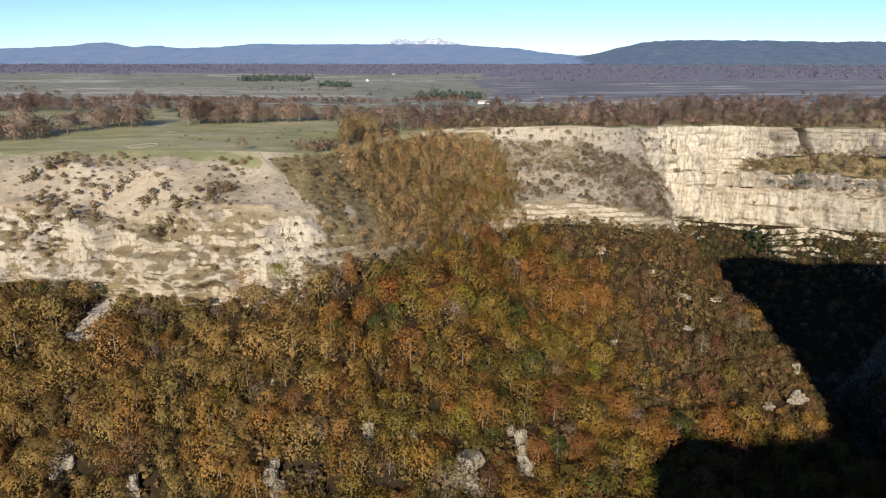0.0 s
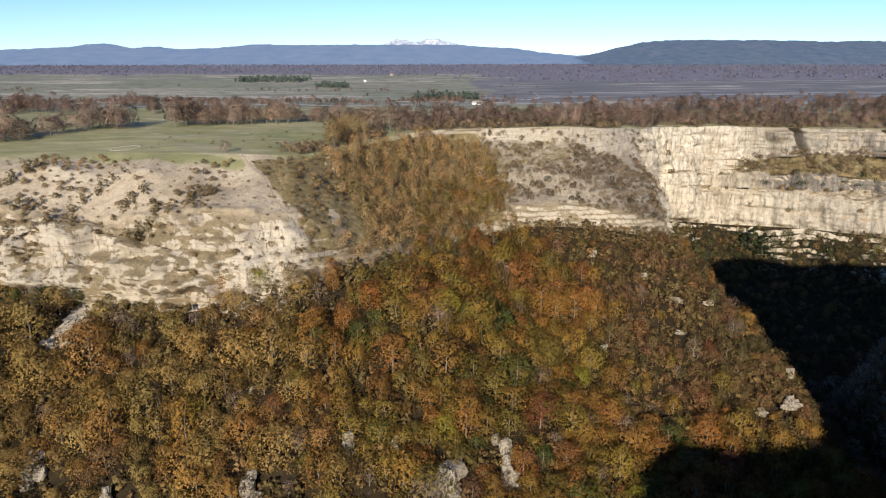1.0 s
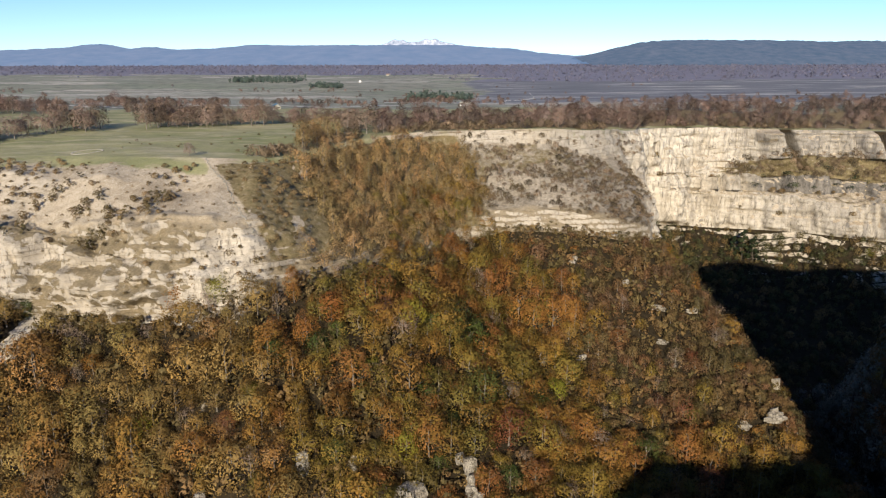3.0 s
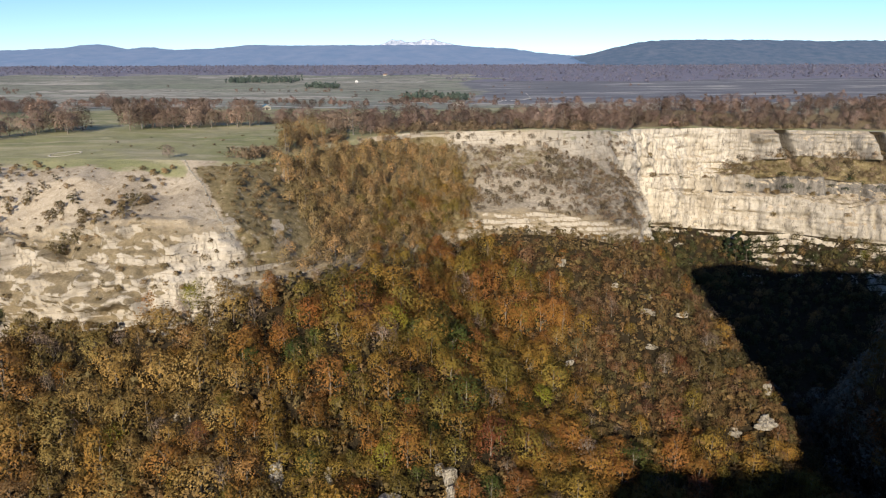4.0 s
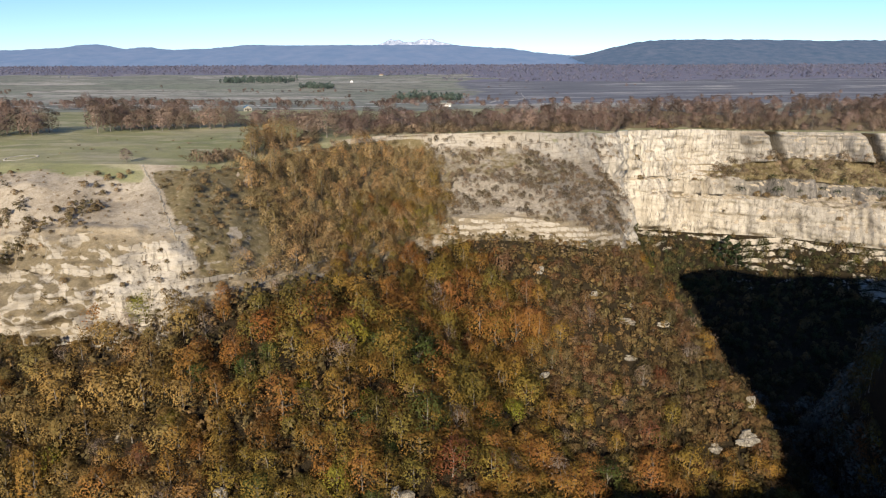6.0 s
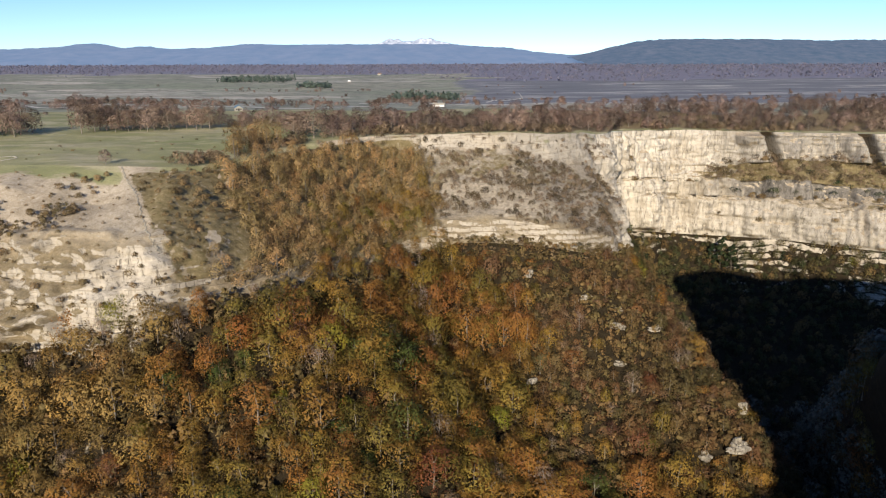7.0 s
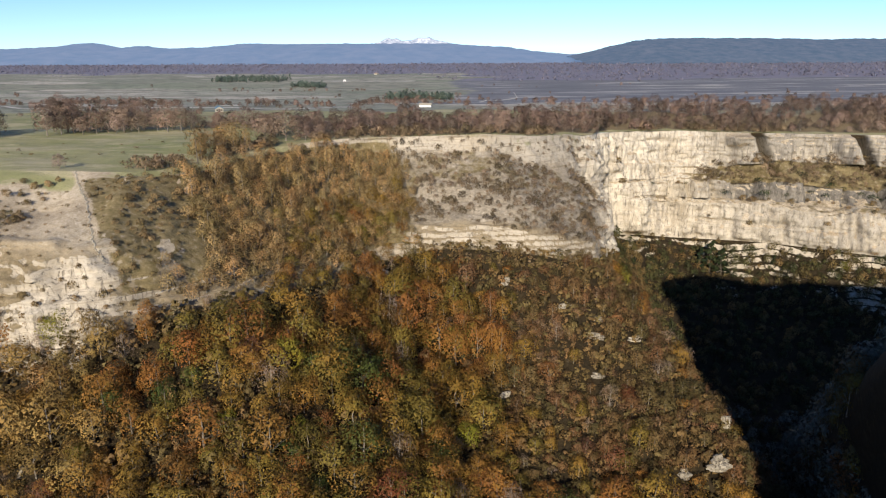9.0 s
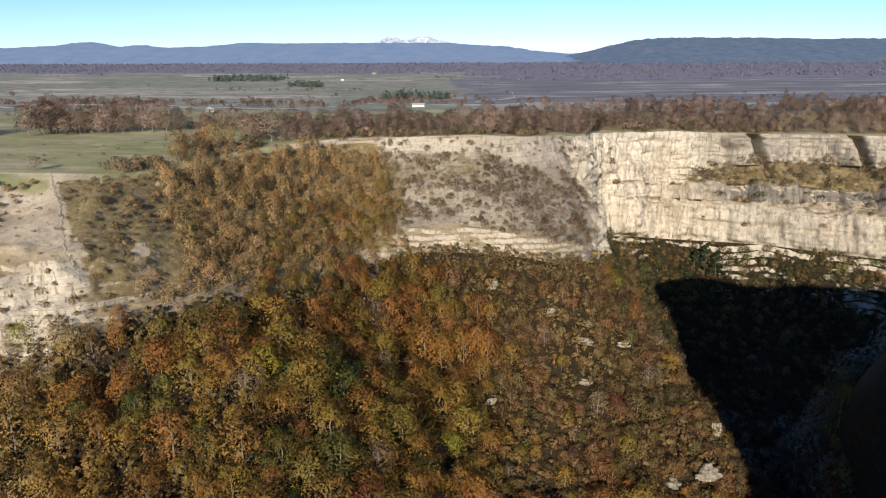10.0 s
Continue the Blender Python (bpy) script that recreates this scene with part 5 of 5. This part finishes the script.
# dark evergreens on the benches under the cliff
for x, y, k in ((199, 438, 1.8), (204, 434, 1.5), (194, 440, 1.2), (150, 420, 0.7), (232, 430, 0.6)):
    PINE.thing(0, pose(x, y, slope_z(x, y) - 0.3, 0, 0, x * 7) @ Matrix.Diagonal((k, k, k, 1)), "dark evergreen tree under the limestone cliff", "tree", "evergreens under the cliff", "evergreen_tree")

# woods and single trees of the plain
def patch_of(x0, x1, y0, y1, count, seed):
    rng = np.random.default_rng(seed)
    out = []
    for i in range(count):
        x, y = rng.uniform(x0, x1), rng.uniform(y0, y1)
        out.append((x, y, land_z(x, y), rng.uniform(0.7, 1.1)))
    return out


FAR_PINE.many("pine_plantation", patch_of(-42, 62, 1165, 1215, 90, 1), "dark green pine plantation on the plain", "woodland", 301)
FAR_PINE.many("pine_plantation", patch_of(-500, -335, 1770, 1900, 150, 2), "blue-green conifer plantation on the plain", "woodland", 302)
FAR_PINE.many("pine_plantation", patch_of(-272, -200, 1555, 1620, 60, 3), "dark conifer plantation beside the fields", "woodland", 303)
left_row = patch_of(-330, -232, 462, 520, 40, 4) + patch_of(-275, -240, 596, 625, 9, 5) + patch_of(-190, -120, 470, 490, 8, 6)
RIM_TREE.many("meadow_wood", left_row, "brown copse at the back of the meadow", "woodland", 304)
X2, Y2 = land[..., 0], land[..., 1]
hedge = smooth(0.29, 0.36, fbm(land * np.array([0.35, 1.5, 0]), 0.018, 3, 95))
MID_TREE.many("hedgerow_trees", sized(scatter(land, smooth(400, 430, Y2) * (1 - smooth(1000, 1700, Y2)) * (1 - 0.7 * pale) * (1 - 0.85 * heath) * hedge * (np.abs(X2) < Y2 * 0.75), 6.5, 311, 1000), 0.2, 0.75, 312),
              "scattered trees and hedges between far fields", "hedge", 313)
FAR_TREE.many("far_woods", sized(scatter(land, wood * (1 - smooth(3700, 4000, Y2)) * (np.abs(X2) < Y2 * 0.75), 15, 321, 5200), 0.4, 0.85, 322), "far woods at the foot of the hills, leaves blued for haze", "woodland", 323)


# ---- meadow ----
M_STONE = make_plain("field_stone", (0.30, 0.28, 0.235), (0.42, 0.395, 0.33), 1.2)
M_WHITE = make_plain("white_render", (0.72, 0.70, 0.66), (0.80, 0.79, 0.76), 0.5)
M_TILE = make_plain("brown_roof_tiles", (0.24, 0.16, 0.12), (0.34, 0.24, 0.18), 0.8)
M_BLUE = make_plain("blue_sheet_roof", (0.05, 0.16, 0.26), (0.08, 0.22, 0.33), 0.6, 0.5)
M_TRACK = make_plain("pale_gravel", (0.52, 0.49, 0.43), (0.66, 0.63, 0.56), 0.2)
M_DARK = make_plain("dark_opening", (0.02, 0.02, 0.02), (0.035, 0.032, 0.03), 1.0)

plant(RIM_TREE, [(-75, 267, land_z(-75, 267))], "thorn_tree", "small spreading thorn tree alone on the meadow", "tree", "", 401, (0.5, 0.52))
rng = np.random.default_rng(411)
tufts = [(x, y, land_z(x, y)) for x, y in zip(rng.uniform(-110, -30, 30), rng.uniform(268, 335, 30))]
plant(BUSH, tufts, "bush", "low dark bush on the green meadow", "bush", "bushes on the meadow", 412, (0.25, 0.7), 0.7)

# ring of pale stones
ring = tagged(new("stone_ring"), "ring of small pale stones laid on the meadow", "stone ring")
ring.matrix_basis = pose(-116, 277, 0)
bm = bmesh.new()
bmesh.ops.create_icosphere(bm, subdivisions=1, radius=0.5)
stone_mesh = bpy.data.meshes.new("stone")
bm.to_mesh(stone_mesh)
bm.free()
stone_mesh.materials.append(M_STONE)
for i in range(64):
    a = 2 * math.pi * i / 64
    r = 5.2 + rng.uniform(-0.2, 0.2)
    x, y = math.cos(a) * r, math.sin(a) * r
    stone = new("stone", stone_mesh)
    stone.parent = ring
    stone.matrix_basis = pose(x, y, land_z(-116 + x, 277 + y) + 0.08, 0, 0, rng.uniform(0, 360)) @ Matrix.Diagonal((rng.uniform(0.5, 1.0), rng.uniform(0.4, 0.8), 0.4, 1))

# dry stone wall down the bluff: one course of stones on another
dry_wall = tagged(new("dry_stone_wall"), "low dry stone wall running down the bluff beside the scrub", "wall")
line = np.array([wall[i, int(np.argmin(np.abs(cols - scrub_edge[i, 0])))] for i in range(len(wall))])
steps = np.concatenate([[0], np.cumsum(np.linalg.norm(np.diff(line, axis=0), axis=1))])
for s_at in np.arange(1.0, steps[-1] * 0.72, 0.75):
    base = np.array([np.interp(s_at, steps, line[:, k]) for k in range(3)])
    for up in (0.1,):
        stone = new("stone", stone_mesh)
        stone.parent = dry_wall
        stone.matrix_basis = pose(base[0] + rng.uniform(-0.12, 0.12), base[1], base[2] + up, rng.uniform(-15, 15), 0, rng.uniform(-25, 25)) @ Matrix.Diagonal((0.45, 0.7, 0.5, 1))


def house(x, y, w, d, h, wall_mat, roof_mat, turn, name, label, category="house"):
    """A small gabled building with door and windows."""
    top = tagged(new(name), label, category)
    top.matrix_basis = pose(x, y, land_z(x, y) - 0.2, 0, 0, turn)
    bm = bmesh.new()
    pts = [(-w / 2, 0), (w / 2, 0), (w / 2, h), (0, h + w * 0.28), (-w / 2, h)]
    front = [bm.verts.new((px, -d / 2, pz)) for px, pz in pts]
    rear = [bm.verts.new((px, d / 2, pz)) for px, pz in pts]
    bm.faces.new(front)
    bm.faces.new(rear[::-1])
    for i in range(5):
        bm.faces.new((front[i - 1], rear[i - 1], rear[i], front[i]))
    part("wall", bm, wall_mat, top)
    for sgn in (-1, 1):
        bm = bmesh.new()
        rise = w * 0.28
        bmesh.ops.create_cube(bm, size=1)
        for v in bm.verts:
            v.co = Vector((v.co.x * math.hypot(w / 2 + 0.4, rise + 0.2), v.co.y * (d + 0.8), v.co.z * 0.18))
        roof = part("roof", bm, roof_mat, top)
        roof.matrix_basis = pose(sgn * w / 4, 0, h + rise / 2 + 0.12, 0, sgn * math.degrees(math.atan2(rise, w / 2)), 0)
    for px, wide, low, high in ((-w * 0.28, 0.9, 1.0, 2.1), (w * 0.28, 0.9, 1.0, 2.1), (0, 1.1, 0.2, 2.2)):
        bm = bmesh.new()
        bmesh.ops.create_cube(bm, size=1)
        for v in bm.verts:
            v.co = Vector((px + v.co.x * wide, -d / 2 - 0.01 + v.co.y * 0.06, (low + high) / 2 + v.co.z * (high - low)))
        part("door" if px == 0 else "window", bm, M_DARK, top)


house(-184, 1780, 6, 7, 4, M_WHITE, M_WHITE, 10, "farmhouse", "small white farmhouse far out on the plain")
house(-150, 2250, 8, 12, 4, M_STONE, M_TILE, 60, "farmhouse", "long stone farm building before the woods")
house(33, 585, 3.5, 9, 1.7, M_WHITE, M_STONE, 80, "shed", "white field shed behind the oak wood", "shed")
house(-101, 520, 5, 6, 2.6, M_STONE, M_BLUE, 20, "shed", "stone shed with a blue sheet roof behind the trees", "shed")


def track(points, width, label):
    """A pale track laid on the land."""
    verts, faces = [], []
    pts = []
    for (x0, y0), (x1, y1) in zip(points, points[1:]):
        n = max(2, int(math.hypot(x1 - x0, y1 - y0) / 12))
        pts += [(x0 + (x1 - x0) * i / n, y0 + (y1 - y0) * i / n) for i in range(n)]
    pts.append(points[-1])
    for i, (x, y) in enumerate(pts):
        wob = 0.5 * width * (1 + 0.3 * noise.noise(Vector((x * 0.05, y * 0.05, 3))))
        for sgn in (-1, 1):
            verts.append((x, y + sgn * wob, land_z(x, y) + 0.35))
        if i:
            faces.append((2 * i - 2, 2 * i - 1, 2 * i + 1, 2 * i))
    tagged(new("track", mesh_of("track", np.array(verts), np.array(faces), M_TRACK)), label, "track", kind="structure")


track([(-195, 560), (-150, 575), (-110, 590), (-60, 592), (-20, 600)], 5, "pale gravel track between the fields")
track([(-330, 640), (-260, 610), (-200, 604), (-150, 640)], 6, "pale gravel track curving across the pasture")
track([(-420, 760), (-330, 742), (-230, 752), (-120, 748)], 7, "pale farm track across the plain")
track([(95, 1010), (120, 1120), (170, 1240), (180, 1400)], 14, "pale track through the dark heath")
track([(-40, 700), (60, 705), (190, 690), (330, 712)], 6, "pale track along the stubble fields")
